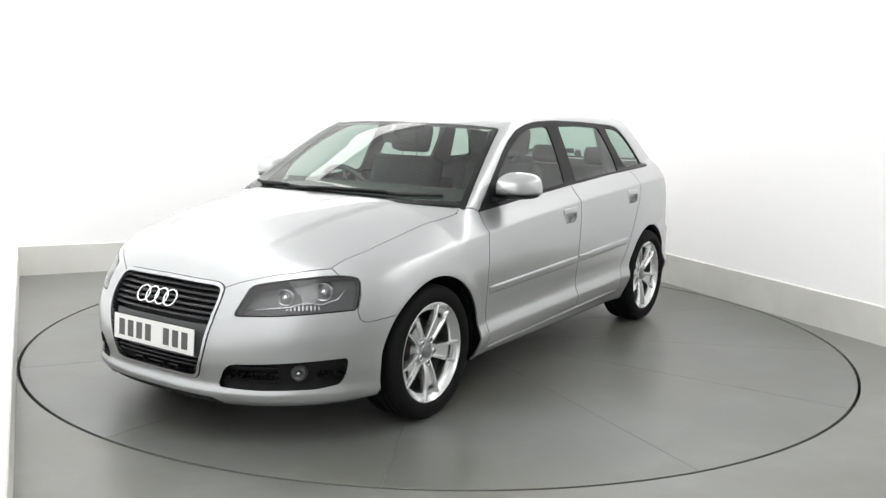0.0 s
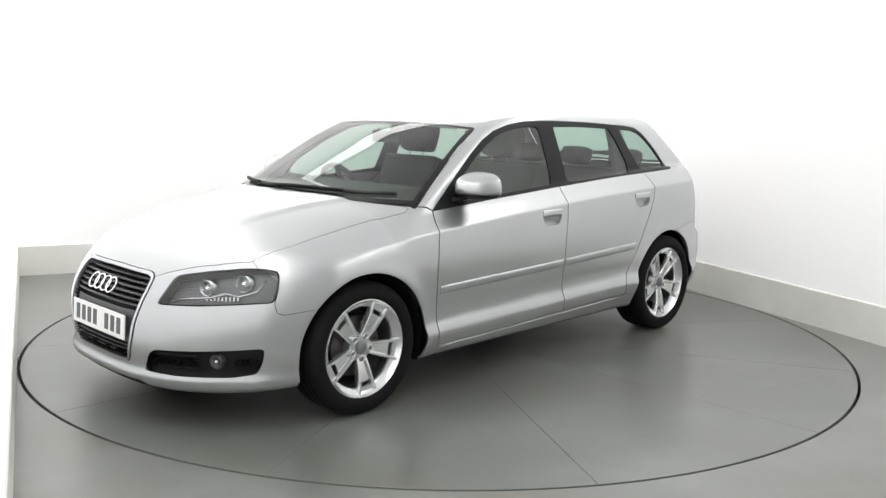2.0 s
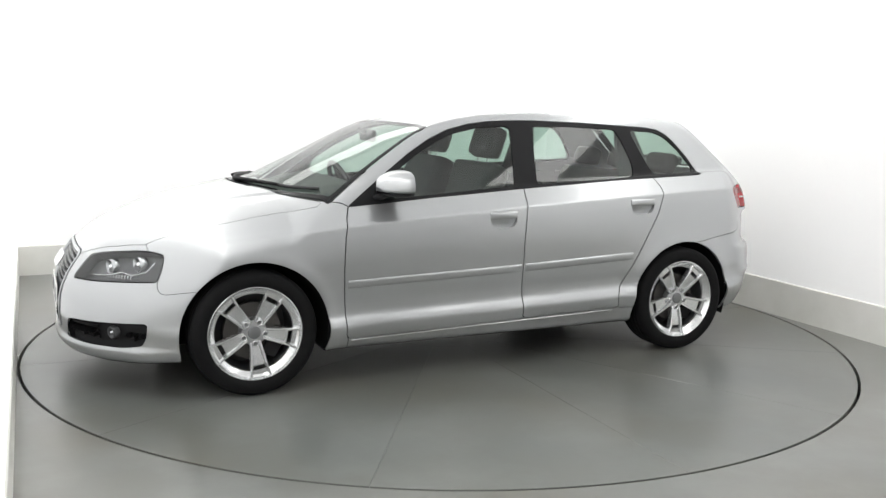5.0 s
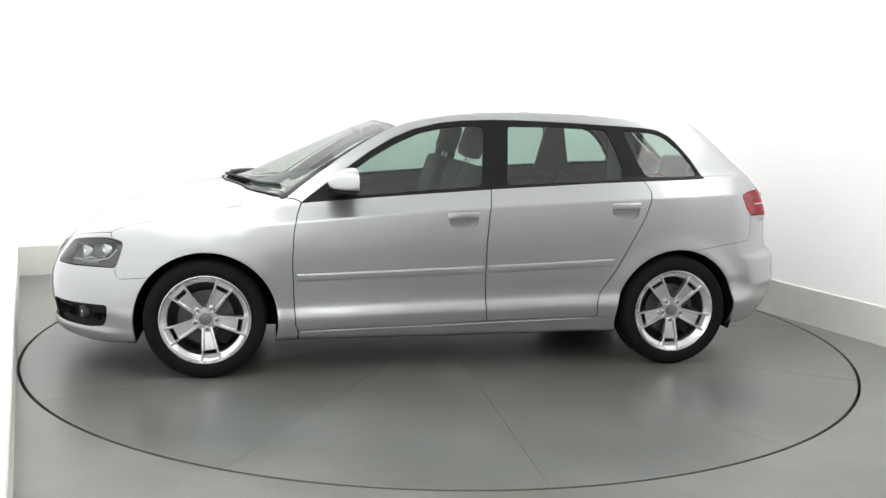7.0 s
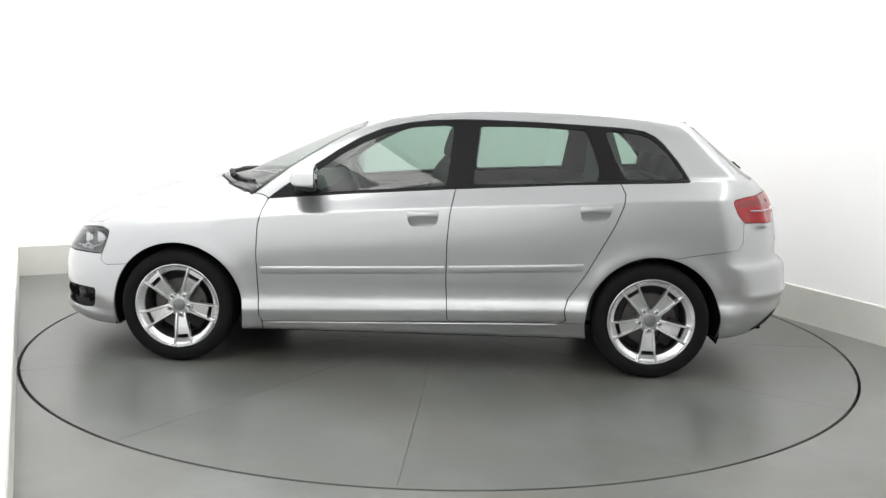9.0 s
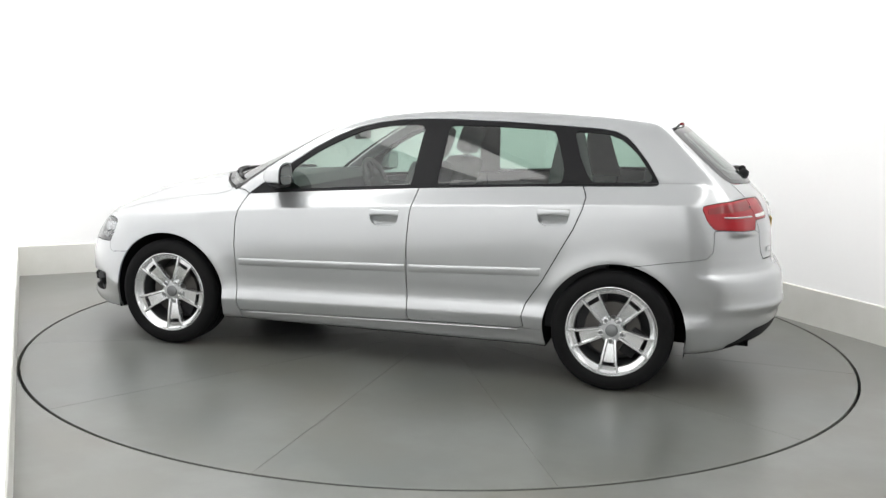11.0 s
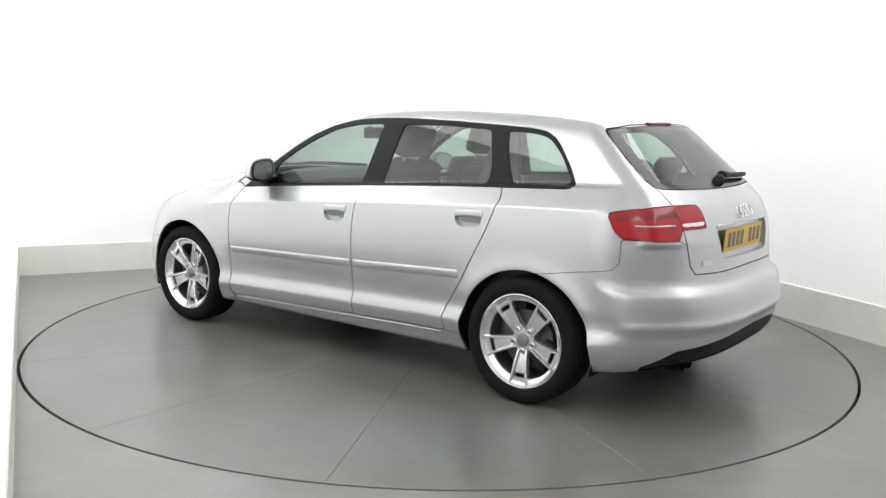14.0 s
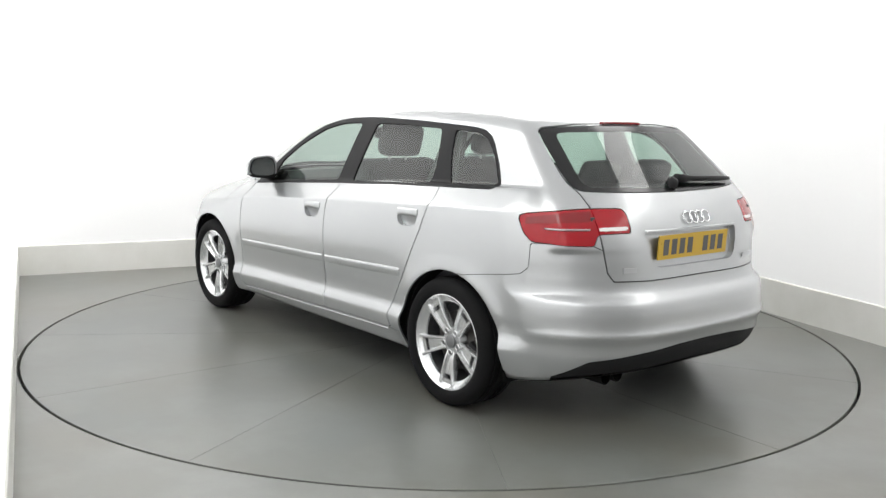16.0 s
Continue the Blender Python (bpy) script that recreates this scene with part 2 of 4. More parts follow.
ARCHES = ((1.285, 0.302, 0.366), (-1.297, 0.302, 0.362))


def side_width(x, z):
    sh, be = SHOULDER(x), BELT(x)
    zz = np.minimum(z, sh)
    over = smax(z - sh, np.zeros_like(z), 0.006)
    zz = zz + 0.0275 * np.clip(x - 0.39, -1.3, 0.5) * np.clip((0.52 - zz) / 0.1, 0, 1)
    wide = 0.868 + FLANK(zz + (0.85 - sh) * np.clip((zz - 0.5) / 0.3, 0, 1))
    wide = wide - over * 0.95
    front = np.clip((x - 0.9) / 1.2, 0, None)
    back = np.clip((-x - 0.9) / 1.2, 0, None)
    wide = wide - 0.06 * front ** 2.2 - 0.075 * back ** 2.2
    for cx, cz, r in ARCHES:
        d = np.hypot(x - cx, (z - cz) * 0.97)
        up = np.clip((0.95 - z) / 0.5, 0, 1)
        up = up * up * (3 - 2 * up)
        wide = wide + 0.010 * np.exp(-((d - r) / 0.05) ** 2) * up + 0.008 * np.exp(-((d - r) / 0.14) ** 2) * up
    return wide


def body(p):
    """Below zero inside the car's outer form."""
    x, y, z = p[..., 0], np.abs(p[..., 1]) / WIDE, p[..., 2]
    side = (y - side_width(x, z)) * 0.97
    top = (z - (HOOD(x) - 0.108 * (y / 0.7) ** 2.4 * np.clip((x - 0.4) / 0.7, 0, 1))) * 0.93
    rise_y = np.clip((0.52 - 0.17 * (x - 1.0) - y) / 0.05, 0, 1)
    top = top - 0.0065 * rise_y * rise_y * (3 - 2 * rise_y) * np.clip((2.0 - x) / 0.3, 0, 1)
    blend = np.clip((x - 0.80) / 0.3, 0, 1)
    blend = blend * blend * (3 - 2 * blend)
    top = top * blend + (z - BELT(x) - 0.012) * (1 - blend)
    low = smax(side, top, 0.07 * blend + 0.012)
    nose_y = 0.415 * (y / 0.785) ** 3.1
    nose = (x - NOSE(z) + nose_y) * 0.86
    low = smax(low, nose, 0.075)
    tail_y = 0.325 * (y / 0.80) ** 3.7
    tail = (TAIL(z) - x + tail_y) * 0.85
    low = smax(low, tail, 0.035)
    low = smax(low, BELLY(x) - z, 0.035)
    # cabin
    rise = np.maximum(z - 0.98, -0.05)
    taper = 0.03 * np.clip((-x - 0.5) / 1.0, 0, None) ** 2 + 0.022 * np.clip(x / 0.8, 0, None) ** 2
    cab_side = (y - (0.768 - 0.37 * rise - 0.22 * np.maximum(rise, 0) ** 2 - taper)) * 0.92
    fore = np.clip((x + 0.25) / 1.1, 0, 1) ** 1.5
    ramp_x = np.clip((x + 0.5) / 1.2, 0, 1)
    fore_soft = ramp_x * ramp_x * (3 - 2 * ramp_x)
    roof = (z - ROOF(x + 0.21 * (y / 0.72) ** 2 * fore) + (0.017 + 0.014 * fore_soft) * (y / 0.6) ** 2.2) * 0.92
    cab = smax(cab_side, roof, 0.055)
    rear_y = 0.16 * (y / 0.70) ** 2.6
    rear = (TAIL(z) - x + rear_y) * 0.72
    cab = smax(cab, rear, 0.04)
    cab = smax(cab, 0.82 - z, 0.02)
    return smin(low, cab, 0.022)


def slope(p, e=0.004):
    g = np.empty_like(p)
    for k in range(3):
        d = np.zeros(3)
        d[k] = e
        g[..., k] = body(p + d) - body(p - d)
    return g / np.maximum(np.linalg.norm(g, axis=-1, keepdims=True), 1e-9)


def body_shell(step=0.0165):
    """Net of the body's zero surface, then drawn onto it. The left half, mirrored."""
    xs = np.arange(-2.25, 2.26, step)
    ys = np.arange(-step / 2 - step, 0.98, step)
    zs = np.arange(0.10, 1.47, step)
    g = np.stack(np.meshgrid(xs, ys, zs, indexing="ij"), -1)
    f = body(g)
    s = f < 0
    count = sum(s[a:s.shape[0] - 1 + a, b:s.shape[1] - 1 + b, c:s.shape[2] - 1 + c].astype(int)
                for a in (0, 1) for b in (0, 1) for c in (0, 1))
    mixed_cell = (count > 0) & (count < 8)
    ids = -np.ones(mixed_cell.shape, int)
    cells = np.argwhere(mixed_cell)
    ids[mixed_cell] = np.arange(len(cells))
    v = g[0, 0, 0] + (cells + 0.5) * step
    faces = []
    for ax in range(3):
        b, c = [(1, 2), (2, 0), (0, 1)][ax]
        sl_a = [slice(None)] * 3
        sl_b = [slice(None)] * 3
        sl_a[ax], sl_b[ax] = slice(0, -1), slice(1, None)
        flip = s[tuple(sl_a)] != s[tuple(sl_b)]
        where = np.argwhere(flip)
        ok = (where[:, b] > 0) & (where[:, c] > 0) & (where[:, b] < s.shape[b] - 1) & (where[:, c] < s.shape[c] - 1)
        where = where[ok]
        inside = s[tuple(where.T)]
        q = []
        for db, dc in ((-1, -1), (0, -1), (0, 0), (-1, 0)):
            w = where.copy()
            w[:, b] += db
            w[:, c] += dc
            q.append(ids[tuple(w.T)])
        q = np.array(q).T
        q[~inside] = q[~inside][:, ::-1]
        faces.append(q)
    q = np.concatenate(faces)
    for _ in range(7):
        n = slope(v)
        v = v - n * np.clip(body(v), -0.02, 0.02)[:, None]
        # relax along the surface
        acc, cnt = np.zeros_like(v), np.zeros(len(v))
        for a in range(4):
            np.add.at(acc, q[:, a], v[q[:, (a + 1) % 4]] + v[q[:, (a - 1) % 4]])
            np.add.at(cnt, q[:, a], 2)
        d = acc / np.maximum(cnt, 1)[:, None] - v
        d -= n * np.sum(d * n, 1)[:, None]
        d[cnt < 8] = 0
        v = v + 0.4 * d
    for _ in range(4):
        v = v - slope(v) * np.clip(body(v), -0.02, 0.02)[:, None]
    tri = np.concatenate([q[:, [0, 1, 2]], q[:, [0, 2, 3]]])
    v, tri, _ = cut(v, tri, v[:, 1] * -1.0, snap=1e-3)
    v[np.abs(v[:, 1]) < 2e-3, 1] = 0
    m = v * np.array([1, -1, 1])
    both = np.concatenate([v, m])
    tri = np.concatenate([tri, tri[:, ::-1] + len(v)])
    key = np.round(both * 1e5).astype(int)
    _, first, back = np.unique(key, axis=0, return_index=True, return_inverse=True)
    return both[first], back.reshape(-1)[tri]


def cut(v, tri, g, snap=0.0):
    """Split triangles along g = 0. Returns the vertices, the triangles where g < 0 and those where g > 0."""
    if snap:
        g = np.where(np.abs(g) < snap, 0.0, g)
    g = np.where(g == 0, -1e-12, g)
    neg = g[tri] < 0
    n = neg.sum(1)
    ins, out = [tri[n == 3]], [tri[n == 0]]
    mixed_tri = tri[(n == 1) | (n == 2)]
    if len(mixed_tri):
        ng = g[mixed_tri] < 0
        lone = np.where(ng.sum(1) == 1, ng.argmax(1), (~ng).argmax(1))
        r = np.arange(len(mixed_tri))
        a, b, c = (mixed_tri[r, (lone + k) % 3] for k in range(3))
        pairs = np.concatenate([np.sort(np.stack([a, b], 1), 1), np.sort(np.stack([a, c], 1), 1)])
        uniq, inv = np.unique(pairs, axis=0, return_inverse=True)
        inv = inv.reshape(-1)
        ga, gb = g[uniq[:, 0]], g[uniq[:, 1]]
        t = (ga / (ga - gb))[:, None]
        pts = v[uniq[:, 0]] * (1 - t) + v[uniq[:, 1]] * t
        ab, ac = inv[:len(r)] + len(v), inv[len(r):] + len(v)
        v = np.concatenate([v, pts])
        one = np.stack([a, ab, ac], 1)
        two = np.concatenate([np.stack([ab, b, c], 1), np.stack([ab, c, ac], 1)])
        lone_neg = ng.sum(1) == 1
        both = np.concatenate([lone_neg, lone_neg])
        ins += [one[lone_neg], two[~both]]
        out += [one[~lone_neg], two[both]]
    return v, np.concatenate(ins), np.concatenate(out)


def rounded(poly, radius, steps=5):
    """A polygon with its corners rounded."""
    out = []
    n = len(poly)
    for k in range(n):
        a, b, c = (np.array(poly[(k + j) % n], float) for j in (-1, 0, 1))
        r = min(radius, 0.45 * np.linalg.norm(a - b), 0.45 * np.linalg.norm(c - b))
        p, q = b + (a - b) / np.linalg.norm(a - b) * r, b + (c - b) / np.linalg.norm(c - b) * r
        for t in np.linspace(0, 1, steps):
            out.append((1 - t) ** 2 * p + 2 * t * (1 - t) * b + t * t * q)
    return np.array(out)


def polygon_distance(pts, poly):
    """Signed distance to a closed polygon, below zero inside."""
    poly = np.asarray(poly, float)
    best = np.full(len(pts), 1e9)
    inside = np.zeros(len(pts), bool)
    for a, b in zip(poly, np.roll(poly, -1, 0)):
        e = b - a
        w = pts - a
        t = np.clip((w @ e) / max(e @ e, 1e-12), 0, 1)
        best = np.minimum(best, np.sum((w - t[:, None] * e) ** 2, 1))
        hit = ((a[1] <= pts[:, 1]) != (b[1] <= pts[:, 1]))
        if abs(e[1]) > 1e-12:
            inside ^= hit & (pts[:, 0] < a[0] + (pts[:, 1] - a[1]) * e[0] / e[1])
    d = np.sqrt(best)
    return np.where(inside, -d, d)


def view_left(v):
    return v[:, [0, 2]], v[:, 1] > 0.35


def view_right(v):
    return v[:, [0, 2]], v[:, 1] < -0.35


def view_top(v):
    return v[:, [0, 1]] / (1, WIDE), v[:, 2] > 0.62


def view_front(v):
    return v[:, [1, 2]] / (WIDE, 1), v[:, 0] > 1.55


def view_rear(v):
    return v[:, [1, 2]] / (WIDE, 1), v[:, 0] < -1.35


WRAP = 1.15


def view_nose(v):
    """Unrolled round the nose: arc and height."""
    return np.stack([np.arctan2(v[:, 1] / WIDE, v[:, 0] - 0.9) * WRAP, v[:, 2]], 1), v[:, 0] > 0.95


def view_tail(v):
    return np.stack([np.arctan2(v[:, 1] / WIDE, -v[:, 0] - 0.9) * WRAP, v[:, 2]], 1), v[:, 0] < -0.95


# ---- car materials ----
def silver_paint():
    m = material("silver_metallic_paint", (0.47, 0.482, 0.49), 0.32, 0.8, 0.5, coat=1.0)
    bsdf(m).inputs["Coat Roughness"].default_value = 0.02
    flake = noise_of(m, 900, 2, 0.5)
    col = ramp(m, flake, [(0.35, (0.44, 0.452, 0.46)), (0.65, (0.50, 0.512, 0.52))])
    link(m, col, "Color", bsdf(m), "Base Color")
    dust = noise_of(m, 3.0, 5, 0.6)
    r = ramp(m, dust, [(0.3, (0.30,) * 3), (0.75, (0.35,) * 3)])
    link(m, r, "Color", bsdf(m), "Roughness")
    return m


def glass_of(name, tint, least=0.045, gloss=0.01):
    """A thin pane: tinted see-through with a mirror sheen that grows towards grazing."""
    m = bpy.data.materials.new(name)
    m.use_nodes = True
    nt = m.node_tree
    nt.nodes.remove(bsdf(m))
    out = nt.nodes["Material Output"]
    clear = node(m, "ShaderNodeBsdfTransparent")
    clear.inputs["Color"].default_value = (*tint, 1)
    shine = node(m, "ShaderNodeBsdfGlossy")
    shine.inputs["Roughness"].default_value = gloss
    facing_side = node(m, "ShaderNodeLayerWeight")
    facing_side.inputs["Blend"].default_value = 0.5
    power = node(m, "ShaderNodeMath")
    power.operation = "POWER"
    power.inputs[1].default_value = 5.0
    link(m, facing_side, "Facing", power, 0)
    scale = node(m, "ShaderNodeMath")
    scale.operation = "MULTIPLY_ADD"
    scale.inputs[1].default_value, scale.inputs[2].default_value = 1 - least, least
    link(m, power, 0, scale, 0)
    mix = node(m, "ShaderNodeMixShader")
    link(m, scale, 0, mix, 0)
    nt.links.new(clear.outputs[0], mix.inputs[1])
    nt.links.new(shine.outputs[0], mix.inputs[2])
    nt.links.new(mix.outputs[0], out.inputs["Surface"])
    return m


PAINT = silver_paint()
GLASS = glass_of("green_tinted_glass", (0.55, 0.67, 0.61), 0.085)
CLEAR_GLASS = glass_of("pale_green_glass", (0.74, 0.82, 0.77), 0.06)
LENS = glass_of("clear_lamp_lens", (0.94, 0.95, 0.95), 0.05)
RED_LENS = material("red_lamp_lens", (0.36, 0.006, 0.013), 0.18, 0.0, 0.4, coat=0.2)
bump(RED_LENS, noise_of(RED_LENS, 60, 1, stretch=(1, 1, 5)), 0.25, 0.002)
RED_DARK = material("dark_red_lens", (0.22, 0.004, 0.008), 0.14, coat=0.3)
BLACK_TRIM = material("satin_black_trim", (0.012, 0.012, 0.013), 0.45, spec=0.15)
BLACK_GLOSS = material("black_glass_edge", (0.010, 0.010, 0.011), 0.15, spec=0.3)
BLACK_PLASTIC = material("grained_black_plastic", (0.010, 0.010, 0.011), 0.6, spec=0.25)
bump(BLACK_PLASTIC, noise_of(BLACK_PLASTIC, 500, 2), 0.2, 0.0006)
GREY_PLASTIC = material("dark_grey_plastic", (0.06, 0.062, 0.065), 0.45)
GRILLE_BLACK = material("gloss_grille_black", (0.02, 0.021, 0.022), 0.3)
SEAM = material("panel_seam", (0.03, 0.03, 0.03), 0.8, spec=0.1)
CHROME = material("chrome", (0.82, 0.83, 0.84), 0.08, 1.0)
SATIN_METAL = material("satin_metal", (0.55, 0.56, 0.57), 0.3, 1.0)
REFLECTOR = material("lamp_reflector", (0.48, 0.49, 0.50), 0.25, 1.0)
LAMP_GREY = material("lamp_housing_grey", (0.13, 0.133, 0.137), 0.35, 0.5)
ALLOY = material("silver_alloy_paint", (0.70, 0.71, 0.72), 0.22, 0.85, coat=0.6)
link(ALLOY, ramp(ALLOY, noise_of(ALLOY, 14, 5), [(0.3, (0.66, 0.67, 0.675)), (0.7, (0.75, 0.76, 0.765))]), "Color", bsdf(ALLOY), "Base Color")
# shade behind the spokes, put into the barrel's colour
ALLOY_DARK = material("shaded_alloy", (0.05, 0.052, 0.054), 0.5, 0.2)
TYRE = material("tyre_rubber", (0.009, 0.009, 0.0095), 0.8, spec=0.12)
bump(TYRE, noise_of(TYRE, 120, 3), 0.25, 0.001)
CAP_GREY = material("grey_hub_cap", (0.22, 0.225, 0.23), 0.4, 0.6)
BRAKE = material("brake_iron", (0.10, 0.095, 0.09), 0.5, 0.8)
LINER = material("wheel_arch_liner", (0.008, 0.008, 0.008), 0.9, spec=0.1)
FABRIC = material("dark_seat_fabric", (0.045, 0.047, 0.05), 0.85)
bump(FABRIC, noise_of(FABRIC, 350, 2), 0.4, 0.001)
CABIN = material("cabin_black_plastic", (0.035, 0.036, 0.038), 0.6)
HEADLINER = material("pale_headliner", (0.42, 0.42, 0.41), 0.9)
PLATE_WHITE = material("white_reflective_plate", (0.80, 0.80, 0.78), 0.35)
PLATE_YELLOW = material("yellow_reflective_plate", (0.58, 0.37, 0.03), 0.4)
INK = material("black_plate_ink", (0.09, 0.09, 0.09), 0.5)
MIRROR_GLASS = material("mirror_glass", (0.45, 0.47, 0.47), 0.03, 1.0)
STICKER = material("pale_windscreen_sticker", (0.75, 0.76, 0.74), 0.6)

# ---- cutting the shell ----
CAR = tagged(new("car"), "silver metallic five-door hatchback car with alloy wheels, parked on the turntable", "car")
VERTS, REST = body_shell()
# extra edge loops along the shoulder crease and the ledge above the sill, so that both stay crisp
for crest, off in ((SHOULDER, -0.005), (SHOULDER, 0.004), (lambda x: 0.325 - 0.0275 * np.clip(x - 0.39, -1.3, 0.5), -0.006),
                   (lambda x: 0.325 - 0.0275 * np.clip(x - 0.39, -1.3, 0.5), 0.008)):
    VERTS, below, above = cut(VERTS, REST, VERTS[:, 2] - crest(VERTS[:, 0]) - off, snap=1e-3)
    REST = np.concatenate([below, above])
for level in (0.440, 0.456, 0.470, 0.590, 0.602, 0.622, 0.636):
    VERTS, below, above = cut(VERTS, REST, np.where(VERTS[:, 0] < -1.7, VERTS[:, 2] - level, 1.0), snap=1e-3)
    REST = np.concatenate([below, above])


def distances(tri, poly, view):
    """Distance to the outline for the vertices that the triangles use."""
    g = np.ones(len(VERTS))
    used = np.unique(tri)
    q, ok = view(VERTS[used])
    poly = np.asarray(poly, float)
    near = ok & np.all((q > poly.min(0) - 0.05) & (q < poly.max(0) + 0.05), 1)
    g[used[near]] = polygon_distance(q[near], poly)
    return g


def split(tri, poly, view, gap=0.0055):
    """Triangles inside the outline, in the joint, and outside it."""
    global VERTS
    VERTS, ins, out = cut(VERTS, tri, distances(tri, poly, view) + gap / 2, snap=2e-4)
    if gap == 0:
        return ins, ins[:0], out
    VERTS, joint, out = cut(VERTS, out, distances(out, poly, view) - gap / 2, snap=2e-4)
    return ins, joint, out


def emit(name, tri, mat, parent, label="", offset=0.0, rim=0.010):
    """A panel as an object: the outer skin, moved by offset, with edges turned in by rim."""
    used, back = np.unique(tri, return_inverse=True)
    f = back.reshape(-1, 3)
    v = VERTS[used]
    n = slope(v)
    if callable(offset):
        offset = offset(v)[:, None]
        rim = offset
        curved = True
    else:
        curved = False
    v = v + n * offset
    area = np.linalg.norm(np.cross(v[f[:, 1]] - v[f[:, 0]], v[f[:, 2]] - v[f[:, 0]]), axis=1)
    f = f[area > 1e-10]
    verts, faces, loops = v, f.tolist(), [n[f.reshape(-1)]]
    if not np.isscalar(rim) or rim:
        e = np.concatenate([f[:, [0, 1]], f[:, [1, 2]], f[:, [2, 0]]])
        s = np.sort(e, 1)
        _, first, cnt = np.unique(s, axis=0, return_index=True, return_counts=True)
        b = e[first[cnt == 1]]
        if len(b):
            ring, rb = np.unique(b, return_inverse=True)
            rb = rb.reshape(-1, 2)
            k = len(v)
            outer = v[ring]
            inner = v[ring] - n[ring] * (rim if np.isscalar(rim) else rim[ring])
            verts = np.concatenate([v, outer, inner])
            quads = np.stack([rb[:, 1] + k, rb[:, 0] + k, rb[:, 0] + k + len(ring), rb[:, 1] + k + len(ring)], 1)
            faces += quads.tolist()
            a = outer[rb[:, 0]] - outer[rb[:, 1]]
            fn = np.cross(a, inner[rb[:, 0]] - outer[rb[:, 0]])
            fn /= np.maximum(np.linalg.norm(fn, axis=1, keepdims=True), 1e-9)
            loops.append(np.repeat(fn, 4, 0))
    me = bpy.data.meshes.new(name)
    me.from_pydata(verts.tolist(), [], faces)
    me.shade_smooth()
    if not curved:
        me.normals_split_custom_set(np.concatenate(loops).tolist())
    me.materials.append(mat)
    ob = new(name, me)
    ob.parent = parent
    if label:
        ob["label"] = label
    return ob


JOINTS = []
SIDES = ((1, view_left), (-1, view_right))


def sided(poly, s):
    """Unrolled outlines swap sides by their first number."""
    return [(a * s, b) for a, b in poly]


# wheel openings
for cx, cz, r in ARCHES:
    arc = [(cx + r * math.cos(a), cz + r * math.sin(a)) for a in np.linspace(-0.25, math.pi + 0.25, 40)]
    poly = arc + [(arc[-1][0] + 0.01, 0.0), (arc[0][0] - 0.01, 0.0)]
    for s, view in SIDES:
        _, _, REST = split(REST, poly, view, 0)

# underside
VERTS, BELLY_TRI, REST = cut(VERTS, REST, VERTS[:, 2] - (BELLY(VERTS[:, 0]) + 0.008))
emit("underbody", BELLY_TRI, BLACK_PLASTIC, CAR, "black underbody tray", rim=0)

# grille and its bright frame
out_half = [(0.0, 0.680), (0.283, 0.676), (0.322, 0.660), (0.333, 0.60), (0.327, 0.52), (0.299, 0.40), (0.265, 0.30), (0.246, 0.279), (0.0, 0.279)]
grille_out = rounded(out_half + [(-y, z) for y, z in reversed(out_half[1:-1])], 0.02, 4)
GR, j, REST = split(REST, grille_out, view_front, 0.004)
JOINTS.append(j)
VERTS, GR_IN, GR_FRAME = cut(VERTS, GR, distances(GR, grille_out, view_front) + 0.015)

# bonnet, cowl, windscreen
half = [(2.10, 0.0), (2.09, 0.27), (2.045, 0.312), (1.972, 0.427), (1.88, 0.548), (1.772, 0.652), (1.724, 0.664), (1.587, 0.70),
        (1.396, 0.71), (1.123, 0.706), (0.955, 0.742), (0.925, 0.733), (1.092, 0.491), (1.207, 0.26), (1.234, 0.12)]
hood_poly = half + [(1.240, 0.0)] + [(x, -y) for x, y in reversed(half[1:])]
HOOD_TRI, j, REST = split(REST, hood_poly, view_top, 0.0025)
JOINTS.append(j)
bonnet = emit("bonnet", HOOD_TRI, PAINT, CAR)
base = [(1.222, 0.12), (1.196, 0.26), (1.080, 0.49), (0.912, 0.722)]
edge = [(0.900, 0.750), (0.662, 0.684), (0.465, 0.628), (0.280, 0.574)]
head = [(0.307, 0.4), (0.333, 0.2)]
half = base + edge + head
ws_poly = rounded(half + [(0.341, 0.0)] + [(x, -y) for x, y in reversed(half)] + [(1.227, 0.0)], 0.02, 3)
WS_TRI, j, REST = split(REST, ws_poly, view_top)
JOINTS.append(j)
inner, _, outer = split(WS_TRI, ws_poly, view_top, 0)
VERTS, inner, outer = cut(VERTS, inner, distances(inner, ws_poly, view_top) + 0.028)
windscreen = emit("windscreen", inner, CLEAR_GLASS, CAR, "large raked green-tinted windscreen", rim=0)
emit("frit_band", outer, BLACK_GLOSS, windscreen, "black edge band", rim=0)
half = [(1.30, 0.0), (1.29, 0.26), (1.15, 0.52), (0.945, 0.706), (0.92, 0.726), (0.912, 0.722), (1.080, 0.49), (1.196, 0.26)]
cowl_poly = half + [(1.227, 0.0)] + [(x, -y) for x, y in reversed(half[1:])]
COWL, _, REST = split(REST, cowl_poly, view_top, 0)
emit("cowl", COWL, BLACK_PLASTIC, CAR, "black plastic cowl below the windscreen", offset=-0.004)

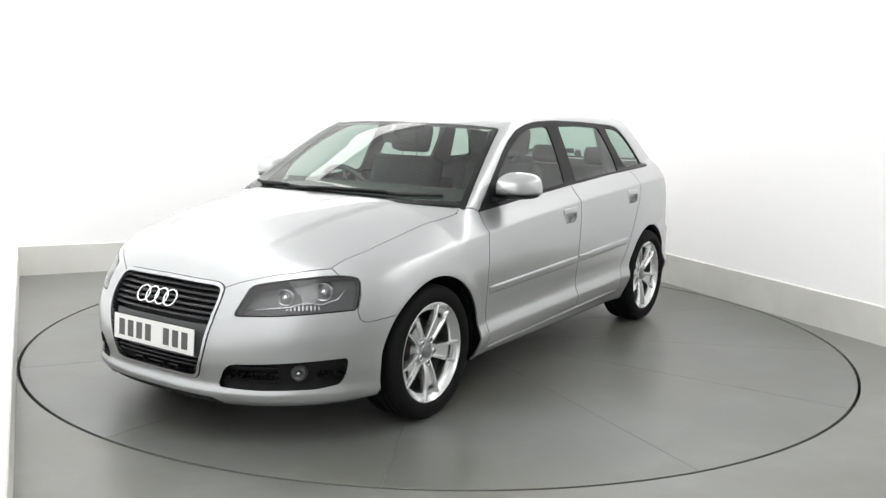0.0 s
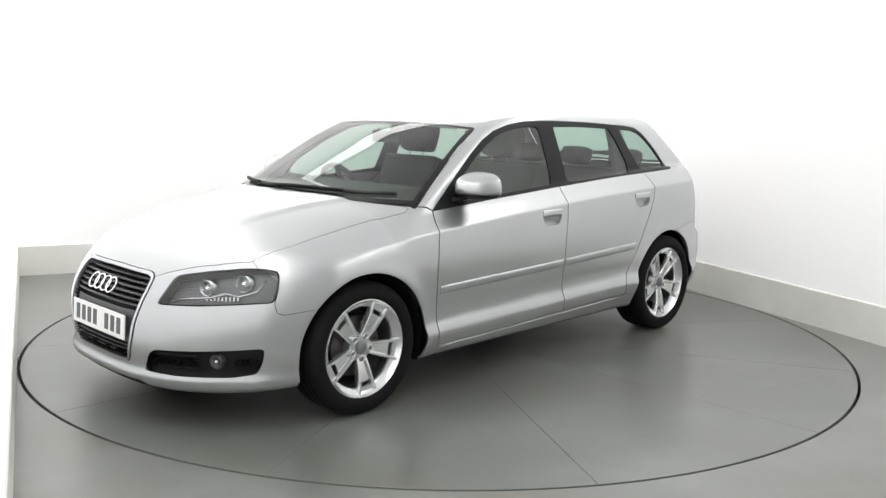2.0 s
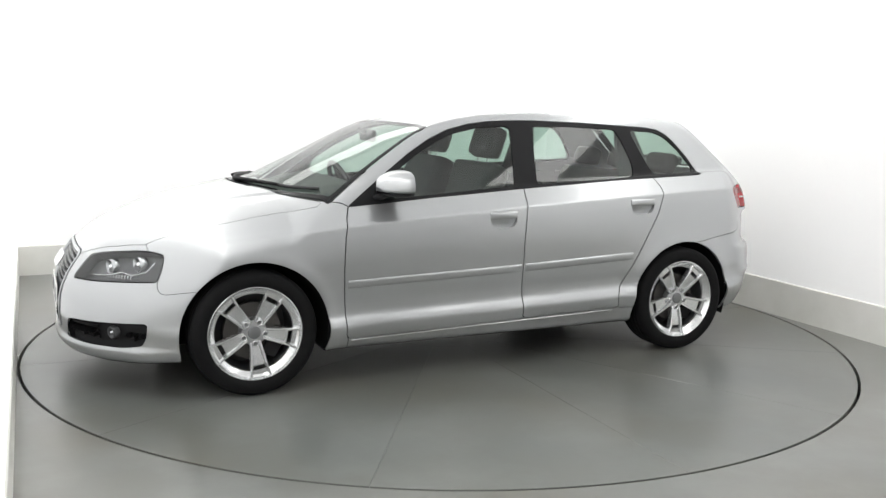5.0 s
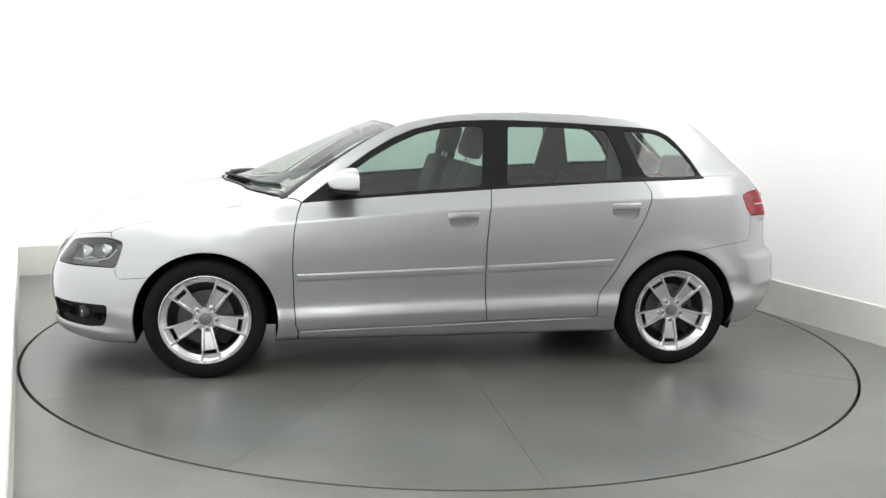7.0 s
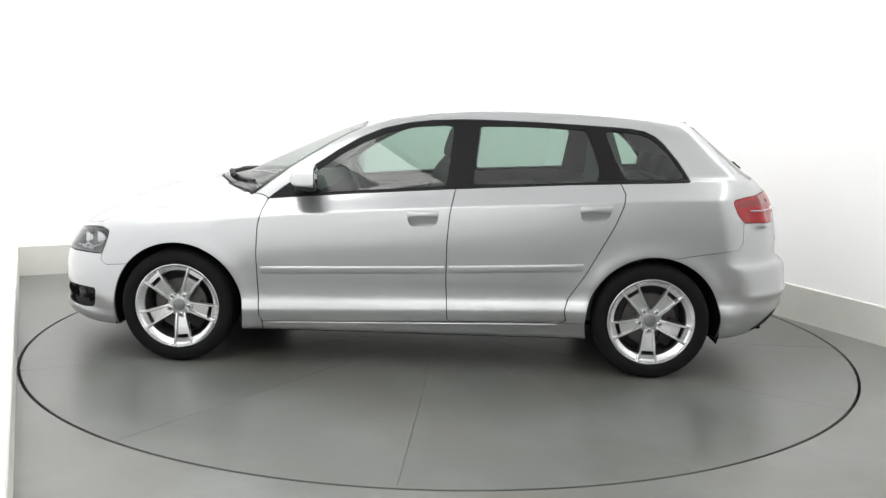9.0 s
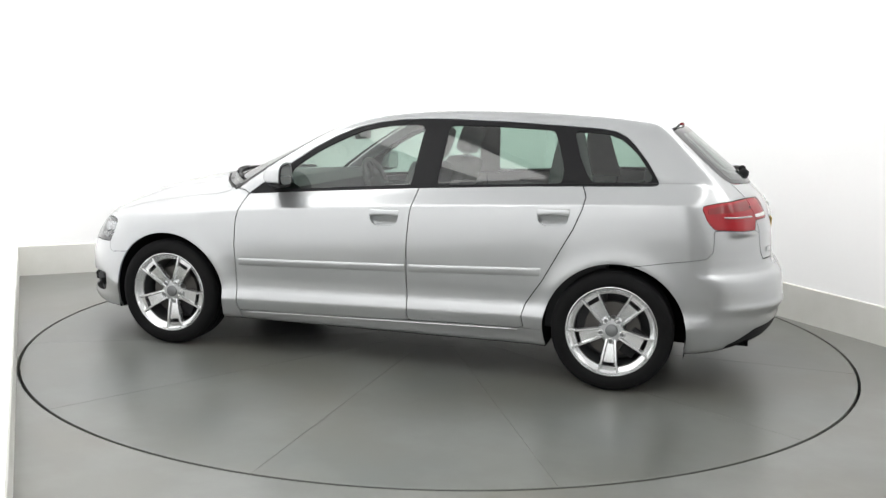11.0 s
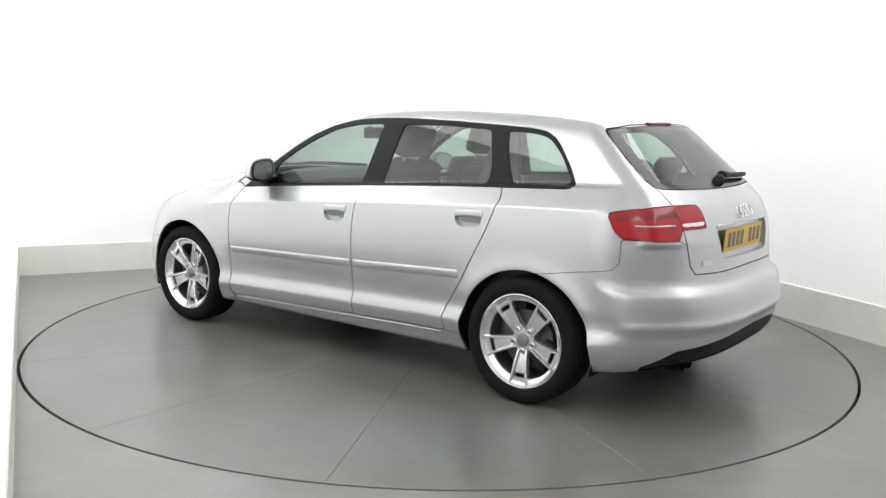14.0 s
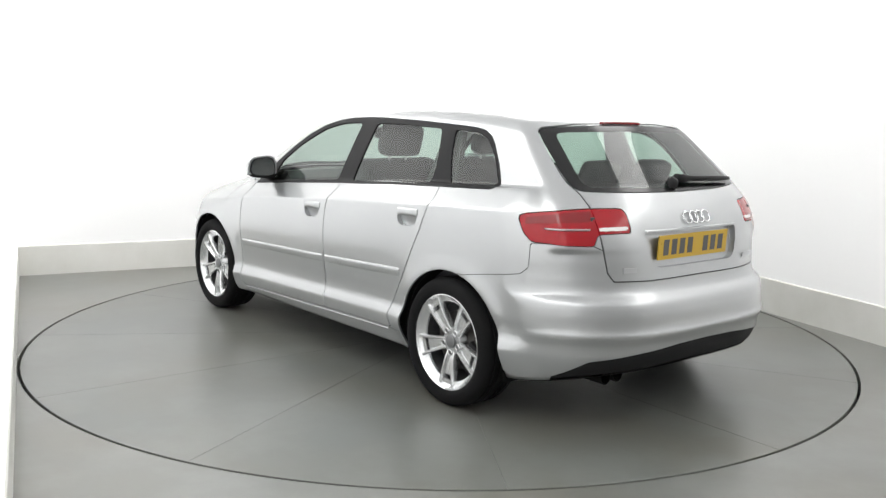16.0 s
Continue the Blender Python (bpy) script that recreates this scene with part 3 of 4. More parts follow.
# side windows
dlo = [(0.80, 0.912), (0.723, 0.971), (0.575, 1.081), (0.43, 1.181), (0.31, 1.251), (0.187, 1.303), (0.05, 1.336), (-0.08, 1.352), (-0.24, 1.359),
       (-0.374, 1.36), (-0.685, 1.353), (-0.994, 1.339), (-1.15, 1.331), (-1.24, 1.319), (-1.30, 1.29), (-1.34, 1.255), (-1.418, 1.163), (-1.474, 1.075),
       (-1.476, 1.062), (-1.462, 1.055), (-1.107, 1.04), (-0.808, 1.026), (-0.203, 0.989), (0.347, 0.95)]
front_pane = rounded([(0.60, 0.945), (0.53, 1.075), (0.40, 1.165), (0.29, 1.225), (0.155, 1.285), (0.0, 1.318), (-0.17, 1.328), (-0.205, 1.318), (-0.172, 1.005)], 0.02, 3)
rear_pane = rounded([(-0.315, 1.01), (-0.345, 1.328), (-0.60, 1.330), (-0.92, 1.318), (-0.962, 1.22), (-0.995, 1.11), (-0.985, 1.046)], 0.02, 3)
quarter_pane = rounded([(-1.025, 1.315), (-1.20, 1.306), (-1.275, 1.282), (-1.36, 1.209), (-1.452, 1.085), (-1.43, 1.068), (-1.135, 1.058), (-1.075, 1.17)], 0.02, 3)
for s, view in SIDES:
    band, j, REST = split(REST, dlo, view, 0.003)
    JOINTS.append(j)
    frame_tri = band
    glass_tris = []
    for outline in (front_pane, rear_pane, quarter_pane):
        got, _, frame_tri = split(frame_tri, outline, view, 0)
        glass_tris.append(got)
    surround = emit("window_surround", frame_tri, BLACK_TRIM, CAR, "black window frames and pillars", rim=0.012)
    for nm, got in zip(("front_side_window", "rear_side_window", "quarter_window"), glass_tris):
        emit(nm, got, GLASS, surround, "green-tinted side glass", offset=-0.005, rim=0)

# headlamps
lamp_poly = rounded([(0.382, 0.559), (0.428, 0.672), (0.50, 0.687), (0.60, 0.702), (0.72, 0.714), (0.80, 0.714), (0.868, 0.702), (0.872, 0.66), (0.856, 0.578), (0.70, 0.571),
                     (0.55, 0.563)], 0.014, 3)
LAMPS = {}
for s in (1, -1):
    got, j, REST = split(REST, sided(lamp_poly, s), view_nose, 0.006)
    JOINTS.append(j)
    LAMPS[s] = got

# lower intakes
intake_poly = rounded([(0.318, 0.258), (0.355, 0.345), (0.385, 0.362), (0.60, 0.371), (0.822, 0.381), (0.815, 0.323), (0.79, 0.268), (0.69, 0.253), (0.49, 0.252)], 0.02, 4)
INTAKES = {}
for s in (1, -1):
    got, _, REST = split(REST, sided(intake_poly, s), view_nose, 0)
    INTAKES[s] = got

# front bumper and wings
half = [(0.0, 0.85), (0.70, 0.78), (0.875, 0.64), (0.858, 0.571), (0.87, 0.533), (0.899, 0.522), (1.10, 0.545), (1.10, 0.1)]
bumper_poly = half + [(-a, b) for a, b in reversed(half)]
BUMPER, j, REST = split(REST, bumper_poly, view_nose, 0.003)
JOINTS.append(j)
lip_poly = [(0.35, 0.10), (0.33, 0.19), (0.30, 0.212), (0.0, 0.212), (-0.30, 0.212), (-0.33, 0.19), (-0.35, 0.10)]
LIP, _, BUMPER = split(BUMPER, lip_poly, view_nose, 0)
front_bumper = emit("front_bumper", BUMPER, PAINT, CAR)
wing_poly = [(0.817, 0.1), (0.817, 0.248), (0.829, 0.27), (0.84, 0.458), (0.845, 0.614), (0.837, 0.769), (0.818, 0.861), (0.795, 0.914), (0.83, 0.932), (0.90, 0.938),
             (1.2, 0.97), (2.2, 0.9), (2.2, 0.1)]
for s, view in SIDES:
    got, j, REST = split(REST, wing_poly, view)
    JOINTS.append(j)
    emit("front_wing", got, PAINT, CAR)

# doors, with rubbing strips
door_a = [(0.829, 0.27), (0.84, 0.458), (0.845, 0.614), (0.837, 0.769), (0.818, 0.861), (0.795, 0.914), (0.5, 1.0), (-0.2, 1.02), (-0.222, 0.988), (-0.198, 0.861),
          (-0.186, 0.709), (-0.185, 0.494), (-0.196, 0.292), (-0.212, 0.276), (0.3, 0.256), (0.814, 0.246)]
door_b = [(-0.222, 0.988), (-0.2, 1.02), (-0.6, 1.06), (-1.09, 1.06), (-1.112, 1.023), (-1.126, 0.988), (-1.115, 0.931), (-1.074, 0.827), (-0.992, 0.675), (-0.925, 0.55),
          (-0.841, 0.422), (-0.823, 0.36), (-0.835, 0.30), (-0.80, 0.288), (-0.5, 0.284), (-0.212, 0.276), (-0.196, 0.292), (-0.185, 0.494), (-0.186, 0.709), (-0.198, 0.861)]
strip_a = (0.822, 0.550, 0.509, -0.174, 0.584, 0.541)
strip_b = (-0.198, 0.585, 0.542, -0.915, 0.617, 0.574)


def side_bar(name, ends, s, proud, parent, label):
    """A rounded bar on the flank, between two upright ends: x, top and bottom of each."""
    xa, ta, ba, xb, tb, bb = ends
    n = 26
    u = np.linspace(0, 1, n)
    prof = ((0.0, -0.25), (0.015, 0.45), (0.10, 0.86), (0.28, 1.0), (0.62, 0.92), (0.88, 0.66), (0.985, 0.3), (1.0, -0.25))
    rows = []
    for k in u:
        x, t, b = xa + (xb - xa) * k, ta + (tb - ta) * k, ba + (bb - ba) * k
        fade = min(1.0, 14 * min(k, 1 - k) * abs(xb - xa) + 0.15) ** 0.5
        z = np.array([t + (b - t) * w for w, _ in prof])
        y = np.full(len(z), 1.0)
        p = np.stack([np.full(len(z), x), y, z], 1)
        for _ in range(12):
            p[:, 1] -= body(p)
        nrm = slope(p)
        q = p + nrm * np.array([d for _, d in prof])[:, None] * proud * fade
        q[:, 1] *= s
        rows.append(q)
    v = np.concatenate(rows)
    m = len(prof)
    f = [(k * m + i, k * m + i + 1, (k + 1) * m + i + 1, (k + 1) * m + i) for k in range(n - 1) for i in range(m - 1)]
    f += [tuple(range(m)), tuple((n - 1) * m + i for i in range(m))]
    bm = bmesh.new()
    vs = [bm.verts.new(c) for c in v]
    for face in f:
        bm.faces.new([vs[i] for i in face])
    ob = part(name, bm, PAINT, parent, label, smooth=True)
    ob.data.set_sharp_from_angle(angle=radians(50))
    return ob


for s, view in SIDES:
    for nm, outline, strip in (("front_door", door_a, strip_a), ("rear_door", door_b, strip_b)):
        got, j, REST = split(REST, outline, view)
        JOINTS.append(j)
        hx, hz = (-0.055, 0.832) if nm == "front_door" else (-0.969, 0.883)
        cup_poly = rounded([(hx - 0.083, hz + 0.043), (hx - 0.078, hz - 0.02), (hx - 0.055, hz - 0.043), (hx + 0.055, hz - 0.047), (hx + 0.078, hz - 0.024),
                            (hx + 0.083, hz + 0.038)], 0.02, 3)
        cup, _, got = split(got, cup_poly, view, 0)
        door = emit(nm, got, PAINT, CAR)
        emit("handle_recess", cup, PAINT, door, "hollow behind the door handle", offset=lambda v, hz=hz: -0.004 - 0.026 * np.clip((hz + 0.043 - v[:, 2]) / 0.075, 0, 1))
        side_bar("door_handle", (hx + 0.083, hz + 0.040, hz + 0.002, hx - 0.083, hz + 0.045, hz + 0.007), s, 0.013, door, "silver door handle")
        side_bar("rubbing_strip", strip, s, 0.008, door, "raised silver rubbing strip")

# rear lamps
tail_poly = rounded([(0.908, 0.962), (0.88, 0.972), (0.707, 0.994), (0.60, 1.0), (0.45, 1.0), (0.432, 0.979), (0.420, 0.897), (0.575, 0.892), (0.590, 0.842), (0.712, 0.845),
                     (0.846, 0.852), (0.884, 0.893)], 0.012, 3)
gate_half = [(0.50, 1.357), (0.80, 1.338), (0.80, 1.30), (0.69, 1.11), (0.634, 1.062), (0.594, 0.999), (0.567, 0.892), (0.532, 0.725), (0.503, 0.688), (0.324, 0.684)]
gate_poly = [(0.0, 1.362)] + gate_half + [(0.0, 0.686)] + [(-a, b) for a, b in reversed(gate_half)]
TAIL_LAMPS = {}
for s in (1, -1):
    got, j, REST = split(REST, sided(tail_poly, s), view_tail, 0.004)
    JOINTS.append(j)
    inner, j, outer = split(got, gate_poly, view_tail, 0.003)
    JOINTS.append(j)
    lamp = TAIL_LAMPS[s] = emit("tail_lamp", outer, RED_LENS, CAR, "red glossy wrap-around tail lamp")
    emit("inner_lens", inner, RED_LENS, lamp, "red lens section on the tailgate")
    band, _, _ = split(outer, sided([(0.875, 0.955), (0.70, 0.982), (0.60, 0.988), (0.60, 0.945), (0.70, 0.942), (0.875, 0.928)], s), view_tail, 0)
    emit("upper_lens", band, RED_DARK, lamp, "darker red upper lens", offset=0.0015, rim=0.003)
    pane = [(0.57, 0.921), (0.565, 0.903), (0.432, 0.908), (0.437, 0.925)]
    band, _, _ = split(inner, sided(pane, s), view_tail, 0)
    emit("reversing_lens", band, PLATE_WHITE, lamp, "white reversing lens", offset=0.002, rim=0.003)

# rear window, tailgate, rear bumper
half = [(0.0, 1.352), (0.134, 1.352), (0.42, 1.342), (0.535, 1.332), (0.556, 1.28), (0.575, 1.18), (0.588, 1.092), (0.565, 1.068), (0.30, 1.06), (0.0, 1.056)]
rw_poly = rounded(half + [(-y, z) for y, z in reversed(half[1:-1])], 0.02, 3)
RW, j, REST = split(REST, rw_poly, view_rear, 0.004)
JOINTS.append(j)
half = [(0.0, 1.325), (0.42, 1.318), (0.47, 1.310), (0.525, 1.105), (0.51, 1.085), (0.0, 1.072)]
rw_in = rounded(half + [(-y, z) for y, z in reversed(half[1:-1])], 0.03, 4)
pane, _, edge_tri = split(RW, rw_in, view_rear, 0)
GATE, j, REST = split(REST, gate_poly, view_tail)
JOINTS.append(j)
niche_half = [(0.335, 0.897), (0.30, 0.755), (0.26, 0.738)]
niche_poly = rounded([(-0.335 + 0.03, 0.897)] + [(y + 0.03, z) for y, z in niche_half] + [(-y + 0.03, z) for y, z in reversed(niche_half[1:])], 0.02, 3)
NICHE, _, GATE = split(GATE, niche_poly, view_rear, 0)
tailgate = emit("tailgate", GATE, PAINT, CAR)
emit("plate_niche", NICHE, PAINT, tailgate, "shallow hollow behind the plate", offset=-0.03, rim=-0.03)
emit("rear_window", pane, GLASS, tailgate, "green-tinted rear window", rim=0)
emit("window_edge", edge_tri, BLACK_GLOSS, tailgate, "black band round the rear window", rim=0)
diff_half = [(0.76, 0.10), (0.745, 0.262), (0.697, 0.285), (0.604, 0.342), (0.40, 0.372), (0.189, 0.392)]
diff_poly = diff_half + [(0.0, 0.396)] + [(-a, b) for a, b in reversed(diff_half)]
DIFF, j, REST = split(REST, diff_poly, view_tail, 0)
bump_half = [(1.30, 0.1), (1.30, 0.652), (1.187, 0.661), (0.889, 0.71), (0.855, 0.741), (0.85, 0.847), (0.60, 0.846), (0.50, 0.80)]
rear_poly = bump_half + [(-a, b) for a, b in reversed(bump_half)]
RB, j, REST = split(REST, rear_poly, view_tail, 0.003)
JOINTS.append(j)
rear_bumper = emit("rear_bumper", RB, PAINT, CAR)
emit("diffuser", DIFF, BLACK_PLASTIC, rear_bumper, "black textured lower apron", offset=-0.006)

# sills, then what remains: roof, pillars and rear quarters
sill_poly = [(0.815, 0.1), (0.815, 0.246), (0.3, 0.256), (-0.212, 0.276), (-0.5, 0.284), (-0.80, 0.288), (-0.98, 0.292), (-0.98, 0.1)]
for s, view in SIDES:
    got, j, REST = split(REST, sill_poly, view, 0.003)
    JOINTS.append(j)
    emit("sill", got, PAINT, CAR)
body_panel = emit("body_shell", REST, PAINT, CAR, "silver roof, pillars and rear quarters")
emit("panel_gap", np.concatenate(JOINTS), SEAM, body_panel, "thin dark gaps between the panels", offset=-0.010, rim=0)


# ---- car details ----
emit("lower_lip", LIP, BLACK_PLASTIC, front_bumper, "black slot below the grille", offset=-0.012, rim=-0.012)


def on_surface(start, way):
    """Walk from start along way until the body is met."""
    p, d = np.array(start, float), np.array(way, float)
    d /= np.linalg.norm(d)
    for _ in range(80):
        f = body(p[None])[0]
        p = p + d * np.clip(f * 0.9, -0.2, 0.2)
        if abs(f) < 2e-5:
            break
    return Vector(p), Vector(slope(p[None])[0])


def nose_point(arc, z):
    a = arc / WRAP
    return on_surface((0.9 + 2 * math.cos(a), 2 * math.sin(a), z), (-math.cos(a), -math.sin(a), 0))


def facing(place, normal):
    """A frame at place whose z axis follows normal, x axis level."""
    z = Vector(normal).normalized()
    x = Vector((0, 0, 1)).cross(z).normalized()
    y = z.cross(x)
    m = Matrix((x, y, z)).transposed().to_4x4()
    m.translation = place
    return m


def spin(bm, profile, segments, matrix=None, close=False):
    """Turn a profile of (radius, height) about z."""
    rings = []
    for r, hgt in profile:
        if r < 1e-6:
            rings.append([bm.verts.new((0, 0, hgt))] * segments)
        else:
            rings.append([bm.verts.new((r * math.cos(2 * math.pi * k / segments), r * math.sin(2 * math.pi * k / segments), hgt))
                          for k in range(segments)])
    pairs = list(zip(rings, rings[1:])) + ([(rings[-1], rings[0])] if close else [])
    for a, b in pairs:
        for k in range(segments):
            j = (k + 1) % segments
            vs = []
            for v in (a[k], a[j], b[j], b[k]):
                if v not in vs:
                    vs.append(v)
            if len(vs) > 2:
                bm.faces.new(vs)
    if matrix is not None:
        bmesh.ops.transform(bm, matrix=matrix, verts=list({v for r in rings for v in r}))
    return bm


def tube(bm, path, radius, sides=10, closed=False, flat=1.0):
    """A round bar along a path of points."""
    pts = [Vector(p) for p in path]
    n = len(pts)
    rings = []
    for k, p in enumerate(pts):
        a = pts[(k - 1) % n] if closed or k else pts[0]
        b = pts[(k + 1) % n] if closed or k < n - 1 else pts[-1]
        d = (b - a).normalized()
        ref = Vector((0, 0, 1)) if abs(d.z) < 0.9 else Vector((1, 0, 0))
        u = d.cross(ref).normalized()
        w = u.cross(d)
        rr = radius[k] if isinstance(radius, (list, tuple)) else radius
        rings.append([bm.verts.new(p + u * rr * math.cos(2 * math.pi * i / sides) + w * rr * flat * math.sin(2 * math.pi * i / sides))
                      for i in range(sides)])
    for k in range(n if closed else n - 1):
        a, b = rings[k], rings[(k + 1) % n]
        for i in range(sides):
            bm.faces.new((a[i], a[(i + 1) % sides], b[(i + 1) % sides], b[i]))
    if not closed:
        bm.faces.new(rings[0])
        bm.faces.new(rings[-1])
    return bm


def torus(bm, big, small, matrix, seg=40, sides=10):
    path = [(big * math.cos(2 * math.pi * k / seg), big * math.sin(2 * math.pi * k / seg), 0) for k in range(seg)]
    before = set(bm.verts)
    tube(bm, path, small, sides, True)
    bmesh.ops.transform(bm, matrix=matrix, verts=[v for v in bm.verts if v not in before])


# wheels: axis along the local y axis, outer face towards +y
AXLE = Matrix.Rotation(radians(-90), 4, "X")


def spoke_mesh():
    """A broad spoke with raised borders and a slot near the rim, along +x of the wheel's plane."""
    bm = bmesh.new()
    stations = [(0.036, 0.054, 0.058), (0.070, 0.064, 0.068), (0.105, 0.074, 0.076), (0.150, 0.085, 0.083), (0.165, 0.089, 0.085), (0.187, 0.097, 0.086),
                (0.214, 0.110, 0.087)]
    rows = []
    for r, w, top in stations:
        h = w / 2
        prof = [(-h, top - 0.035), (-h, top - 0.004), (-h + 0.003, top), (-h + 0.012, top), (-h + 0.018, top - 0.013), (h - 0.018, top - 0.013), (h - 0.012, top),
                (h - 0.003, top), (h, top - 0.004), (h, top - 0.035)]
        rows.append([bm.verts.new((r, y, z)) for y, z in prof])
    for k in range(len(rows) - 1):
        for i in range(9):
            if i == 4 and k == 4:
                continue
            bm.faces.new((rows[k][i], rows[k][i + 1], rows[k + 1][i + 1], rows[k + 1][i]))
    a, b = rows[4], rows[5]
    low = [bm.verts.new((v.co.x, v.co.y, v.co.z - 0.03)) for v in (a[4], a[5], b[5], b[4])]
    high = [a[4], a[5], b[5], b[4]]
    for k in range(4):
        bm.faces.new((high[k], high[(k + 1) % 4], low[(k + 1) % 4], low[k]))
    return bm


def to_mesh(name, bm, mat, smooth=True):
    me = bpy.data.meshes.new(name)
    bmesh.ops.recalc_face_normals(bm, faces=bm.faces)
    bm.to_mesh(me)
    bm.free()
    me.materials.append(mat)
    if smooth:
        me.shade_smooth()
        me.set_sharp_from_angle(angle=radians(38))
    return me


def wheel_meshes():
    got = {}
    bm = spin(bmesh.new(), [(0.192, 0.056), (0.195, 0.066), (0.216, 0.077), (0.224, 0.092), (0.229, 0.099), (0.2325, 0.098), (0.2335, 0.092), (0.231, 0.086), (0.226, 0.06), (0.224, 0.06)], 72, close=True)
    got["wheel"] = to_mesh("wheel", bm, ALLOY)
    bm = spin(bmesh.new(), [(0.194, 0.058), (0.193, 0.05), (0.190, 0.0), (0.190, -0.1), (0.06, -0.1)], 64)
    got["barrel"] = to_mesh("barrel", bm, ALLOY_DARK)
    prof = [(0.226, 0.088), (0.236, 0.101), (0.250, 0.110), (0.262, 0.1125), (0.266, 0.1118), (0.270, 0.1125), (0.285, 0.1095), (0.297, 0.103), (0.305, 0.093), (0.3095, 0.082),
            (0.3115, 0.066), (0.304, 0.062), (0.304, 0.055), (0.312, 0.052), (0.312, 0.030), (0.304, 0.027), (0.304, 0.019), (0.312, 0.016)]
    prof = prof + [(r, -z) for r, z in reversed(prof)]
    got["tyre"] = to_mesh("tyre", spin(bmesh.new(), prof, 80), TYRE)
    got["spoke"] = to_mesh("spoke", spoke_mesh(), ALLOY)
    bm = spin(bmesh.new(), [(0.0, 0.062), (0.046, 0.062), (0.060, 0.060), (0.066, 0.052), (0.070, 0.02), (0.09, 0.0)], 40)
    got["hub"] = to_mesh("hub", bm, SATIN_METAL)
    bm = spin(bmesh.new(), [(0.0, 0.072), (0.026, 0.071), (0.032, 0.068), (0.034, 0.055)], 32)
    got["hub_cap"] = to_mesh("hub_cap", bm, CAP_GREY)
    bm = spin(bmesh.new(), [(0.0, 0.064), (0.008, 0.064), (0.0095, 0.061), (0.0095, 0.045)], 6)
    got["wheel_bolt"] = to_mesh("wheel_bolt", bm, CAP_GREY, False)
    bm = spin(bmesh.new(), [(0.0155, 0.045), (0.0155, 0.067), (0.013, 0.069), (0.011, 0.067), (0.011, 0.048)], 16)
    got["bolt_cup"] = to_mesh("bolt_cup", bm, ALLOY)
    bm = spin(bmesh.new(), [(0.06, 0.02), (0.142, 0.02), (0.144, 0.016), (0.144, -0.004), (0.06, -0.004)], 48)
    got["brake_disc"] = to_mesh("brake_disc", bm, BRAKE)
    bm = bmesh.new()
    box(bm, (0.085, -0.075, 0.0), (0.165, 0.075, 0.042), bevel=0.012)
    got["brake_caliper"] = to_mesh("brake_caliper", bm, BLACK_PLASTIC)
    return got


def place_child(name, mesh, parent, m, label=""):
    ob = new(name, mesh)
    ob.parent = parent
    ob.matrix_basis = m
    if label:
        ob["label"] = label
    return ob


WHEEL = wheel_meshes()
for x, s, turned in ((WHEEL_X, 1, 7), (-WHEEL_X, 1, -2), (WHEEL_X, -1, 20), (-WHEEL_X, -1, 33)):
    m = Matrix.Translation((x, s * (0.764 if x > 0 else 0.774), WHEEL_Z)) @ Matrix.Rotation(0 if s > 0 else math.pi, 4, "Z") @ AXLE
    w = place_child("wheel", WHEEL["wheel"], CAR, m, "silver five-spoke alloy wheel")
    place_child("tyre", WHEEL["tyre"], w, Matrix(), "black low-profile tyre")
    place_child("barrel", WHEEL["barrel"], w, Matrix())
    place_child("hub", WHEEL["hub"], w, Matrix())
    place_child("hub_cap", WHEEL["hub_cap"], w, Matrix())
    place_child("brake_disc", WHEEL["brake_disc"], w, Matrix())
    place_child("brake_caliper", WHEEL["brake_caliper"], w, Matrix.Rotation(radians(150), 4, "Z"))
    for k in range(5):
        turn = Matrix.Rotation(radians(90 + turned + 72 * k), 4, "Z")
        place_child("spoke", WHEEL["spoke"], w, turn)
        place_child("wheel_bolt", WHEEL["wheel_bolt"], w, turn @ Matrix.Translation((0.056, 0, 0)))
        place_child("bolt_cup", WHEEL["bolt_cup"], w, turn @ Matrix.Translation((0.056, 0, 0)))

# wheel housings
for cx, cz, r in ARCHES:
    for s in (1, -1):
        bm = bmesh.new()
        arc = [(cx + (r + 0.006) * math.cos(a), cz + (r + 0.006) * math.sin(a)) for a in np.linspace(-0.3, math.pi + 0.3, 30)]
        rows = [[bm.verts.new((x, s * y, z)) for x, z in arc] for y in (0.835, 0.48)]
        for k in range(len(arc) - 1):
            bm.faces.new((rows[0][k], rows[0][k + 1], rows[1][k + 1], rows[1][k]))
        bm.faces.new(rows[1])
        part("wheel_arch_liner", bm, LINER, CAR, "black wheel arch liner", smooth=True)

